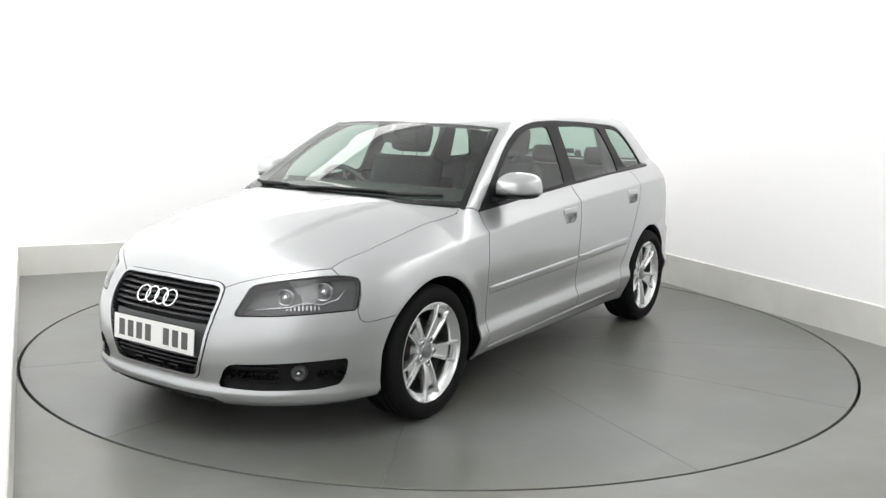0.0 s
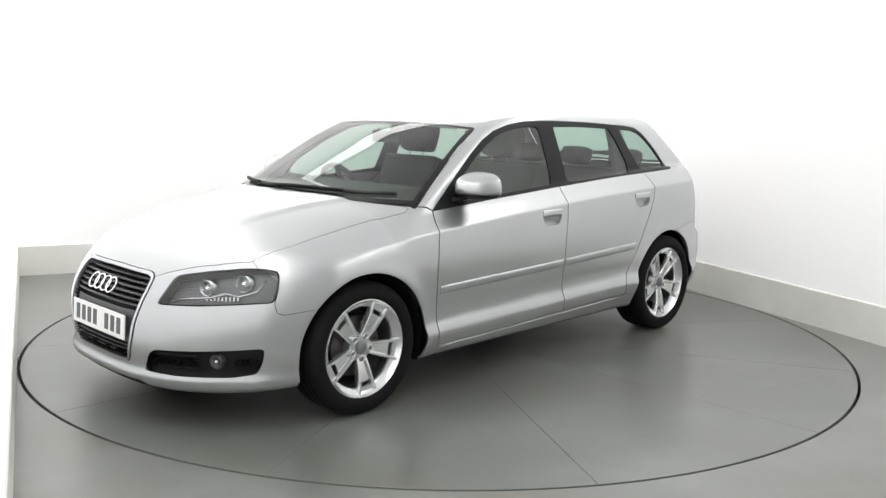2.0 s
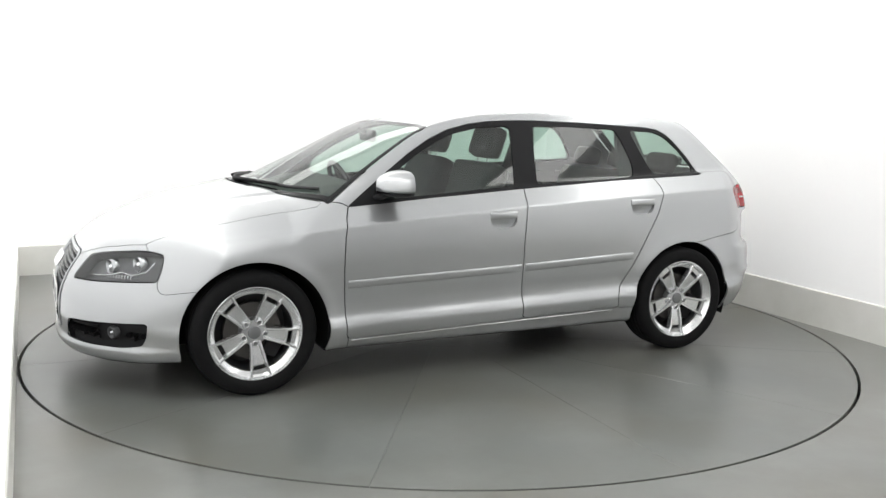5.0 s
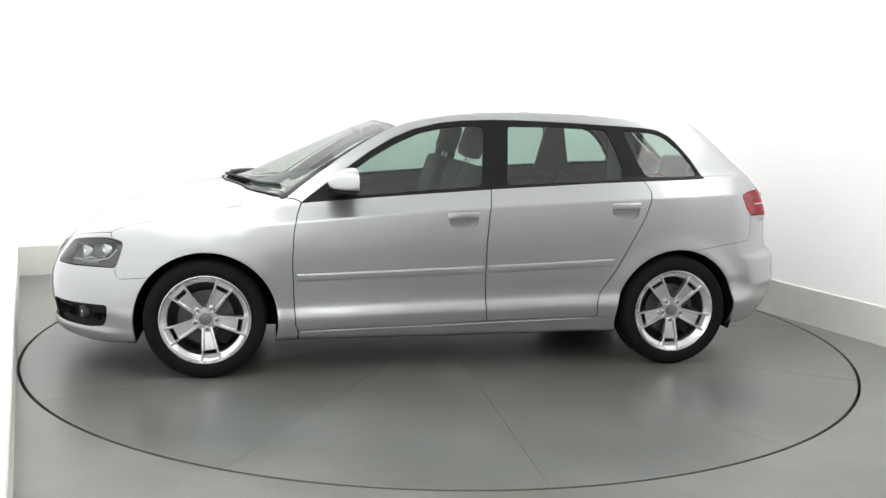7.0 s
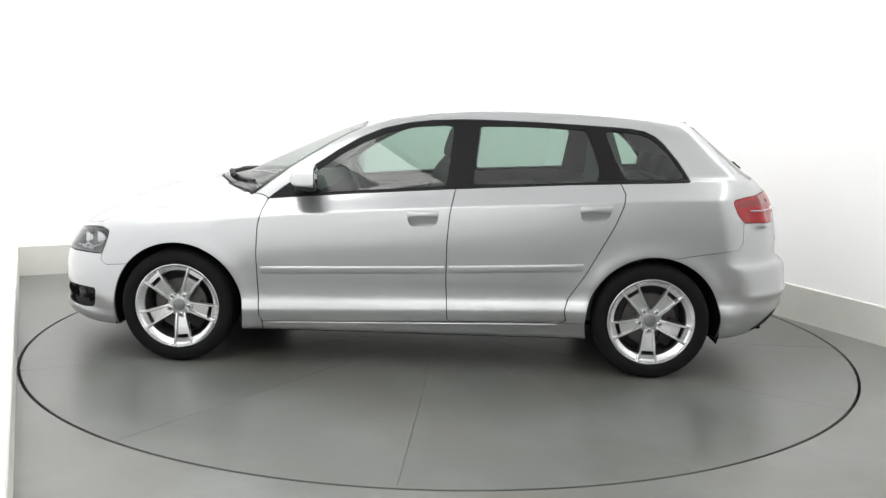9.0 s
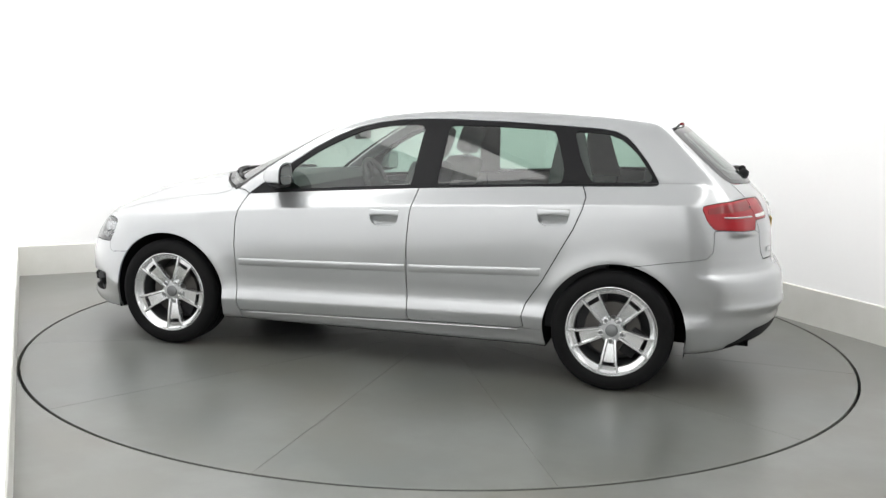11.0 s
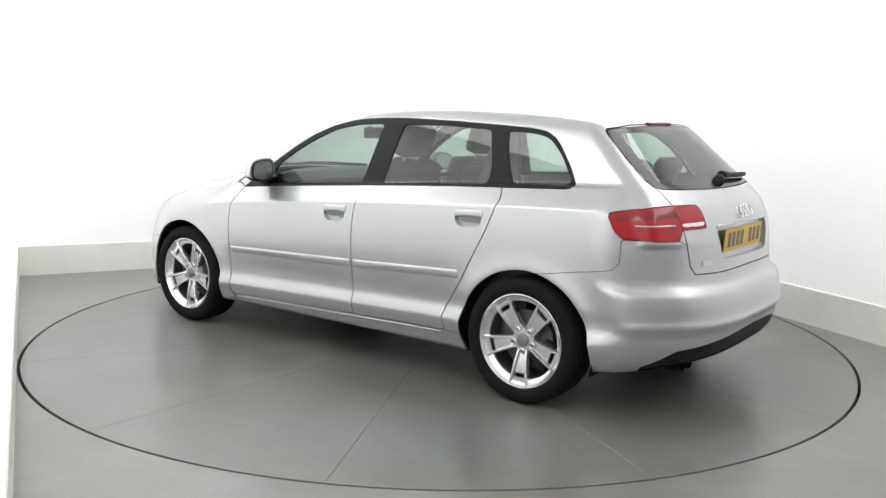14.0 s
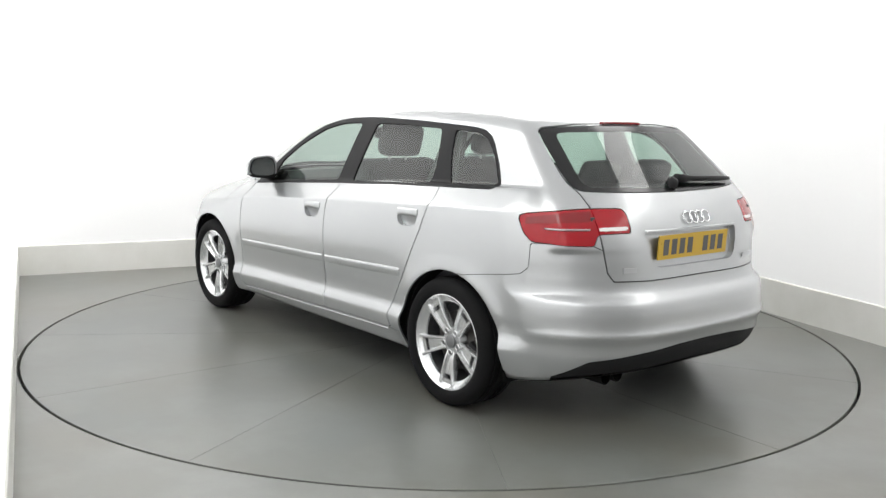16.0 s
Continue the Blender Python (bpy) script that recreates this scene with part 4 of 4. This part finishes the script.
# headlamps
for s in (1, -1):
    lamp = emit("headlamp", LAMPS[s], LENS, CAR, "clear swept-back headlamp", rim=0.006)
    emit("lamp_housing", LAMPS[s], LAMP_GREY, lamp, "grey inner housing", offset=-0.055, rim=-0.052)
    for arc, z, r in ((0.575, 0.652, 0.033), (0.735, 0.668, 0.036)):
        p, nrm = nose_point(s * arc, z)
        ahead = Vector((0.93, 0.36 * s, -0.02)).normalized()
        m = facing(p - nrm * 0.052 + ahead * 0.004, ahead)
        bm = spin(bmesh.new(), [(0.0, -0.016), (r * 0.5, -0.012), (r * 0.8, 0.0), (r, 0.018), (r * 1.08, 0.018), (r * 1.08, -0.02)], 32, m)
        bowl = part("reflector_bowl", bm, REFLECTOR, lamp, "bright round reflector", smooth=True)
        bm = spin(bmesh.new(), [(0.0, 0.020), (r * 0.30, 0.017), (r * 0.42, 0.004), (r * 0.42, -0.012)], 24, m)
        part("bulb_cap", bm, CHROME, lamp, "chrome bulb shield", smooth=True)
    low = []
    for arc, z in ((0.43, 0.590), (0.52, 0.596), (0.60, 0.602), (0.66, 0.618), (0.72, 0.606), (0.79, 0.625), (0.825, 0.672)):
        p, nrm = nose_point(s * arc, z)
        low.append(p - nrm * 0.030)
    part("light_strip", tube(bmesh.new(), low, 0.0045, 8), REFLECTOR, lamp, "bright strip", smooth=True)
    for k in range(9):
        p, nrm = nose_point(s * (0.585 + 0.016 * k), 0.597)
        m = facing(p - nrm * 0.045, nrm)
        bm = bmesh.new()
        box(bm, (-0.0035, -0.009, 0), (0.0035, 0.009, 0.012), m)
        part("lamp_rib", bm, REFLECTOR, lamp)

# grille
grille = emit("grille_frame", GR_FRAME, SATIN_METAL, CAR, "bright frame round the dark grille", offset=0.005, rim=0.02)
emit("grille_back", GR_IN, BLACK_PLASTIC, grille, "black grille backing", offset=-0.05, rim=-0.05)


def front_bar(bm, z, half_width, hgt, deep, back):
    """A level bar across the nose, following its bow."""
    rows = []
    for y in np.linspace(-half_width, half_width, 17):
        p, _ = on_surface((2.6, y, z), (-1, 0, 0))
        x = p.x - back
        rows.append([bm.verts.new(q) for q in ((x, y, z + hgt * 0.25), (x, y, z - hgt * 0.25), (x - 0.006, y, z - hgt / 2), (x - deep, y, z - hgt / 2), (x - deep, y, z + hgt / 2),
                                               (x - 0.006, y, z + hgt / 2))])
    for a, b in zip(rows, rows[1:]):
        for i in range(6):
            bm.faces.new((a[i], a[(i + 1) % 6], b[(i + 1) % 6], b[i]))
    bm.faces.new(rows[0])
    bm.faces.new(rows[-1])


for z, hw in ((0.642, 0.311), (0.620, 0.314), (0.598, 0.314), (0.576, 0.312), (0.554, 0.309), (0.532, 0.304), (0.350, 0.257), (0.330, 0.252), (0.311, 0.245)):
    bm = bmesh.new()
    front_bar(bm, z, hw, 0.011, 0.03, 0.014)
    part("grille_bar", bm, GRILLE_BLACK, grille, smooth=False)
mount_poly = [(-0.290, 0.515), (0.290, 0.515), (0.252, 0.362), (-0.252, 0.362)]
got, _, _ = split(GR_IN, mount_poly, view_front, 0)
emit("plate_mount", got, GREY_PLASTIC, grille, "dark grey plate mounting panel", offset=-0.020, rim=0.02)

BLOCKS = (0, 1, 2, 3, 5, 6, 7)


def number_plate(label, m, mat, wide, parent):
    """A pressed plate; its characters are plain dark bars."""
    bm = bmesh.new()
    box(bm, (-wide / 2, -0.0555, 0), (wide / 2, 0.0555, 0.006), m, bevel=0.002)
    plate = part("number_plate", bm, mat, parent, label)
    step = 0.0585
    for k in BLOCKS:
        u = (k - 3.5) * step
        bm = bmesh.new()
        box(bm, (u - 0.019, -0.036, 0.0058), (u + 0.019, 0.036, 0.0068), m)
        part("character_bar", bm, INK, plate, "dark bar")
    for u in (-wide * 0.46, wide * 0.46):
        bm = spin(bmesh.new(), [(0, 0.0085), (0.005, 0.0075), (0.006, 0.005)], 10, m @ Matrix.Translation((u, 0.02, 0)))
        part("plate_screw", bm, mat, plate)
    return plate


def plate_frame(x, z, away, tilt):
    n = Vector((away, 0, tilt)).normalized()
    return facing((x, 0, z), n)


number_plate("white plate with dark bars", plate_frame(2.154, 0.434, 1, 0.06), PLATE_WHITE, 0.52, grille)
p, n = on_surface((-2.6, 0.03, 0.822), (1, 0, 0))
number_plate("yellow plate with dark bars", facing(p - n * 0.022, n), PLATE_YELLOW, 0.52, tailgate)


def ring_badge(place, normal, radius, gap, wire, parent):
    m = facing(place, normal)
    for k in range(4):
        bm = bmesh.new()
        torus(bm, radius, wire, m @ Matrix.Translation(((k - 1.5) * gap, 0, 0.002 * (k % 2))), 36, 8)
        part("badge_ring", bm, CHROME, parent, "chrome ring", smooth=True)


p, n = on_surface((2.6, 0, 0.588), (-1, 0, 0))
ring_badge(p + n * 0.016, n, 0.0365, 0.0575, 0.0048, grille)
p, n = on_surface((-2.6, 0, 0.945), (1, 0, 0))
ring_badge(p + n * 0.006, n, 0.029, 0.044, 0.0036, tailgate)
for y0, wide, z in ((0.455, 0.07, 0.735), (-0.42, 0.12, 0.742)):
    p, n = on_surface((-2.6, y0, z), (1, 0, 0))
    bm = bmesh.new()
    box(bm, (-wide / 2, -0.011, 0), (wide / 2, 0.011, 0.003), facing(p, n))
    part("model_badge", bm, SATIN_METAL, tailgate, "small silver bar")
# grip moulding above the rear plate
bm = bmesh.new()
rows = []
for y in np.linspace(-0.30, 0.36, 13):
    p, _ = on_surface((-2.6, y, 0.897), (1, 0, 0))
    rows.append([bm.verts.new(q) for q in ((p.x + 0.01, y, 0.908), (p.x - 0.008, y, 0.902), (p.x - 0.008, y, 0.894), (p.x + 0.03, y, 0.890))])
for a, b in zip(rows, rows[1:]):
    for i in range(4):
        bm.faces.new((a[i], a[(i + 1) % 4], b[(i + 1) % 4], b[i]))
bm.faces.new(rows[0])
bm.faces.new(rows[-1])
part("tailgate_grip", bm, PAINT, tailgate, "silver ledge above the plate")

# lower intakes with fog lamps
for s in (1, -1):
    cave = emit("air_intake", INTAKES[s], BLACK_PLASTIC, front_bumper, "black lower air intake", offset=-0.035, rim=-0.035)
    for z in (0.285, 0.312, 0.339):
        path = []
        for arc in np.linspace(0.375, 0.56, 8):
            p, n = nose_point(s * arc, z)
            path.append(p - n * 0.022)
        part("intake_bar", tube(bmesh.new(), path, 0.006, 6), BLACK_PLASTIC, front_bumper)
    p, n = nose_point(s * 0.635, 0.316)
    ahead = (n + Vector((0.8, 0, 0))).normalized()
    m = facing(p - n * 0.016, ahead)
    bm = spin(bmesh.new(), [(0.0, -0.014), (0.010, -0.012), (0.022, 0.0), (0.028, 0.004), (0.032, 0.0), (0.032, -0.03)], 28, m)
    part("fog_lamp", bm, GREY_PLASTIC, front_bumper, "round fog lamp", smooth=True)
    bm = spin(bmesh.new(), [(0.0, 0.006), (0.008, 0.003), (0.012, -0.006)], 20, m)
    part("fog_bulb", bm, REFLECTOR, front_bumper, "bright bulb cap", smooth=True)


# door mirrors
def mirror_outline(k, n, scale, drop=0.0):
    """A point of the housing's outline, seen from behind: across and up."""
    a = 2 * math.pi * k / n
    c, e = math.cos(a), math.sin(a)
    u = math.copysign(abs(c) ** 0.62, c)
    w = math.copysign(abs(e) ** 0.62, e)
    return 0.106 * scale * u * (1.0 - 0.08 * w), 0.069 * scale * w * (1.0 - 0.10 * u) - drop


def mirror_shell(low, high):
    """Mirror housing: a dome that swells forward from its open back, kept between two heights."""
    bm = bmesh.new()
    n = 28
    rings = []
    for k in range(11):
        t = k / 10
        scale = max(0.02, (1 - t ** 2.2) ** 0.5)
        if k == 0:
            scale = 0.975
        ring = []
        for i in range(n):
            y, z = mirror_outline(i, n, scale, 0.010 * t)
            ring.append(bm.verts.new((0.140 * t, y - 0.050 * t, min(max(z, low), high))))
        rings.append(ring)
    for p, q in zip(rings, rings[1:]):
        for i in range(n):
            bm.faces.new((p[i], p[(i + 1) % n], q[(i + 1) % n], q[i]))
    bm.faces.new(rings[0])
    bm.faces.new(rings[-1])
    bmesh.ops.remove_doubles(bm, verts=bm.verts, dist=1e-5)
    return bm


def mirror_disc(scale, back, thick):
    bm = bmesh.new()
    rings = []
    for x in (back, back + thick):
        rings.append([bm.verts.new((x, *mirror_outline(i, 28, scale))) for i in range(28)])
    for i in range(28):
        bm.faces.new((rings[0][i], rings[0][(i + 1) % 28], rings[1][(i + 1) % 28], rings[1][i]))
    bm.faces.new(rings[0])
    bm.faces.new(rings[1])
    return bm


for s in (1, -1):
    m = Matrix.Translation((0.522, s * 0.882, 1.034)) @ Matrix.Diagonal((1, s, 1, 1)) @ Matrix.Rotation(radians(5), 4, "Z")
    bm = mirror_shell(-0.043, 1.0)
    bmesh.ops.transform(bm, matrix=m, verts=bm.verts)
    cap = part("door_mirror", bm, PAINT, CAR, "silver door mirror", smooth=True)
    cap.data.set_sharp_from_angle(angle=radians(45))
    bm = mirror_shell(-1.0, -0.045)
    bmesh.ops.transform(bm, matrix=m, verts=bm.verts)
    part("mirror_base", bm, BLACK_PLASTIC, cap, "black lower shell", smooth=True)
    bm = mirror_disc(0.84, -0.003, 0.004)
    bmesh.ops.transform(bm, matrix=m, verts=bm.verts)
    part("mirror_rim", bm, BLACK_PLASTIC, cap, "black rim round the mirror glass")
    bm = mirror_disc(0.77, -0.005, 0.003)
    bmesh.ops.transform(bm, matrix=m, verts=bm.verts)
    part("mirror_glass", bm, MIRROR_GLASS, cap, "mirror glass")
    bm = tube(bmesh.new(), [(0.635, s * 0.735, 0.955), (0.62, s * 0.79, 0.960), (0.595, s * 0.85, 0.985)], [0.036, 0.030, 0.026], 12, flat=0.5)
    part("mirror_arm", bm, BLACK_PLASTIC, CAR, "black mirror arm", smooth=True)

# wipers
for y0, y1 in ((0.64, 0.02), (0.10, -0.54)):
    path, arm = [], []
    for y in np.linspace(y0, y1, 12):
        p, n = on_surface((1.20 - 0.60 * abs(y) ** 1.6, y, 1.5), (0, 0, -1))
        path.append(p + n * 0.009)
        arm.append(p + n * 0.014 + Vector((0.012, 0, 0)))
    blade = part("wiper_blade", tube(bmesh.new(), path, 0.009, 8), RUBBER_SEAL, CAR, "black wiper blade", smooth=True)
    part("wiper_arm", tube(bmesh.new(), arm[4:], 0.008, 8), BLACK_PLASTIC, blade, "black wiper arm", smooth=True)
path = []
for k in range(10):
    y = -0.02 - 0.055 * k
    p, n = on_surface((-2.6, y, 1.098 - 0.002 * k), (1, 0, 0))
    path.append(p + n * 0.022)
blade = part("rear_wiper", tube(bmesh.new(), path, [0.022, 0.018] + [0.013] * 6 + [0.011, 0.008], 10), BLACK_PLASTIC, tailgate, "black rear wiper", smooth=True)
p, n = on_surface((-2.6, 0.02, 1.085), (1, 0, 0))
bm = spin(bmesh.new(), [(0, 0.036), (0.018, 0.034), (0.026, 0.02), (0.030, 0.0)], 20, facing(p, n))
part("wiper_pivot", bm, BLACK_PLASTIC, tailgate, "black wiper pivot cover", smooth=True)

# high brake lamp and spoiler edge
path = []
for y in np.linspace(-0.14, 0.14, 9):
    p, n = on_surface((-1.553, y, 1.6), (0, 0, -1))
    path.append(p + n * 0.003)
part("high_brake_lamp", tube(bmesh.new(), path, 0.013, 8, flat=0.6), RED_DARK, tailgate, "slim dark red brake lamp")

# exhaust
for y in (0.50, 0.42):
    bm = spin(bmesh.new(), [(0.030, 0.0), (0.034, 0.0), (0.034, 0.16), (0.030, 0.16)], 20, Matrix.Translation((-1.97, y, 0.245)) @ Matrix.Rotation(radians(90), 4, "Y"))
    part("exhaust_pipe", bm, LINER, CAR, "dark exhaust pipe", smooth=True)

# ---- cabin ----
top = VERTS[REST].mean(1)
roof_tri = REST[(top[:, 2] > 1.22) & (np.abs(slope(top)[:, 2]) > 0.6)]
emit("headliner", roof_tri, HEADLINER, CAR, "pale fabric headliner", offset=-0.022, rim=0)
bm = bmesh.new()
box(bm, (-1.72, -0.44, 0.25), (0.98, 0.44, 0.31), bevel=0.02)
part("cabin_floor", bm, CABIN, CAR, "black carpet floor")
for s in (1, -1):
    bm = bmesh.new()
    a, b = sorted((s * 0.715, s * 0.755))
    box(bm, (-1.25, a, 0.28), (0.82, b, 0.90), bevel=0.015)
    part("door_lining", bm, CABIN, CAR, "dark door lining")
for s in (1, -1):
    bm = bmesh.new()
    foot = [(-0.90, 0.70, 1.00), (-1.16, 0.70, 1.00), (-1.16, 0.73, 1.00), (-0.90, 0.73, 1.00)]
    head = [(-0.95, 0.565, 1.35), (-1.06, 0.565, 1.35), (-1.06, 0.595, 1.35), (-0.95, 0.595, 1.35)]
    lo, hi = ([bm.verts.new((x, s * y, z)) for x, y, z in ring] for ring in (foot, head))
    bm.faces.new(lo)
    bm.faces.new(hi)
    for k in range(4):
        bm.faces.new((lo[k], lo[(k + 1) % 4], hi[(k + 1) % 4], hi[k]))
    part("pillar_trim", bm, CABIN, CAR, "dark inner pillar lining")
bm = bmesh.new()
ends = []
for y in np.linspace(-0.68, 0.68, 13):
    fore = 1.10 - 0.33 * (abs(y) / 0.66) ** 2.2
    prof = [(fore, 0.62), (fore, 0.935), (fore - 0.02, 0.952), (fore - 0.18, 0.998), (0.62, 1.002), (0.53, 0.955), (0.50, 0.78), (0.56, 0.60)]
    ends.append([bm.verts.new((x, y, z)) for x, z in prof])
for e in (ends[0], ends[-1]):
    bm.faces.new(e)
for p, q in zip(ends, ends[1:]):
    for k in range(8):
        bm.faces.new((p[k], p[(k + 1) % 8], q[(k + 1) % 8], q[k]))
part("dashboard", bm, CABIN, CAR, "black moulded dashboard", smooth=False)
tilt = Matrix.Translation((0.44, -0.36, 0.90)) @ Matrix.Rotation(radians(-66), 4, "Y")
bm = bmesh.new()
torus(bm, 0.18, 0.016, tilt, 44, 10)
steer = part("steering_wheel", bm, CABIN, CAR, "black steering wheel", smooth=True)
bm = spin(bmesh.new(), [(0, 0.03), (0.05, 0.025), (0.065, 0.0), (0.05, -0.05)], 24, tilt)
part("airbag_boss", bm, CABIN, steer, smooth=True)
for a in (10, 170, 270):
    q = [tilt @ Vector((r * math.cos(radians(a)), r * math.sin(radians(a)), 0)) for r in (0.04, 0.11, 0.18)]
    part("wheel_spoke", tube(bmesh.new(), q, 0.016, 8), CABIN, steer)
bm = bmesh.new()
box(bm, (0.395, -0.115, 1.215), (0.425, 0.115, 1.285), bevel=0.014)
inside_mirror = part("inside_mirror", bm, CABIN, CAR, "black rear-view mirror")
part("mirror_stem", tube(bmesh.new(), [(0.42, 0, 1.26), (0.47, 0, 1.285)], 0.012, 8), CABIN, inside_mirror)


def cushion(bm, lo, hi, m):
    box(bm, lo, hi, m, bevel=0.045)


for y in (0.36, -0.36):
    bm = bmesh.new()
    cushion(bm, (-0.12, -0.255, 0.40), (0.42, 0.255, 0.56), Matrix.Translation((0, y, 0)))
    seat = part("front_seat", bm, FABRIC, CAR, "dark fabric front seat", smooth=True)
    lean = Matrix.Translation((0.03, y, 0.48)) @ Matrix.Rotation(radians(-18), 4, "Y")
    bm = bmesh.new()
    cushion(bm, (-0.08, -0.245, 0.0), (0.07, 0.245, 0.66), lean)
    part("seat_back", bm, FABRIC, seat, smooth=True)
    bm = bmesh.new()
    cushion(bm, (-0.05, -0.135, 0.69), (0.06, 0.135, 0.88), lean)
    part("headrest", bm, FABRIC, seat, smooth=True)
    for d in (-0.06, 0.06):
        part("headrest_post", tube(bmesh.new(), [lean @ Vector((0, d, 0.62)), lean @ Vector((0, d, 0.72))], 0.007, 8), SATIN_METAL, seat)
bm = bmesh.new()
cushion(bm, (-1.25, -0.64, 0.40), (-0.78, 0.64, 0.56), Matrix())
bench = part("rear_bench", bm, FABRIC, CAR, "dark fabric rear bench", smooth=True)
lean = Matrix.Translation((-1.22, 0, 0.50)) @ Matrix.Rotation(radians(-20), 4, "Y")
bm = bmesh.new()
cushion(bm, (-0.08, -0.63, 0.0), (0.06, 0.63, 0.56), lean)
part("bench_back", bm, FABRIC, bench, smooth=True)
for y in (-0.42, 0.0, 0.42):
    bm = bmesh.new()
    cushion(bm, (-0.05, -0.12, 0.58), (0.05, 0.12, 0.71), lean @ Matrix.Translation((0, y, 0)))
    part("headrest", bm, FABRIC, bench, smooth=True)
bm = bmesh.new()
box(bm, (-1.93, -0.60, 0.945), (-1.42, 0.60, 0.965), bevel=0.006)
part("parcel_shelf", bm, CABIN, CAR, "black parcel shelf")
p, n = on_surface((0.305, 0.515, 1.8), (0, 0, -1))
bm = spin(bmesh.new(), [(0, 0.002), (0.036, 0.002), (0.038, 0.0005)], 24, facing(p - n * 0.006, n))
part("windscreen_sticker", bm, STICKER, windscreen, "pale round sticker")


# bars across the tail lamps, and bright lower edges of the sills
for s in (1, -1):
    path = []
    for arc in np.linspace(0.615, 0.80, 10):
        a = arc / WRAP
        p, n = on_surface((-0.9 - 2 * math.cos(a), s * 2 * math.sin(a), 0.912), (math.cos(a), -s * math.sin(a), 0))
        path.append(p + n * 0.002)
    part("lamp_bar", tube(bmesh.new(), path, 0.0055, 8, flat=0.8), SATIN_METAL, TAIL_LAMPS[s], "silver bar across the lens", smooth=True)
    path = []
    for x in np.linspace(0.80, -0.80, 24):
        z = 0.246 + (0.80 - x) * 0.0255
        p, n = on_surface((x, s * 1.2, z - 0.008), (0, -s, 0))
        path.append(p + n * 0.001)
    part("sill_trim", tube(bmesh.new(), path, 0.0045, 6), SATIN_METAL, CAR, "thin bright trim along the sill", smooth=True)


# ---- movement ----
HEADINGS = ((0.0, 236.11), (0.5, 234.54), (1.0, 232.16), (1.5, 228.99), (2.0, 225.41), (2.5, 221.96), (3.0, 218.53), (3.5, 215.16),
            (4.0, 211.74), (4.5, 208.32), (5.0, 204.9), (5.5, 201.47), (6.0, 198.02), (6.5, 194.5), (7.0, 190.93), (7.5, 187.42),
            (8.0, 183.97), (8.5, 180.6), (9.0, 177.29), (9.5, 173.92), (10.0, 170.54), (10.5, 167.16), (11.0, 163.77), (11.5, 160.35),
            (12.0, 156.87), (12.5, 153.42), (13.0, 149.93), (13.5, 146.47), (14.0, 142.96), (14.5, 139.54), (15.0, 136.05), (15.5, 132.6),
            (16.0, 129.08))


def motions():
    """Table and car turn together about the table's axis."""
    walk(TABLE, [(t, pose(0, 0, 0, 0, 0, a)) for t, a in HEADINGS])
    walk(CAR, [(t, pose(0, 0, 0, 0, 0, a) @ Matrix.Translation((0.118, 0.0455, 0))) for t, a in HEADINGS])


motions()
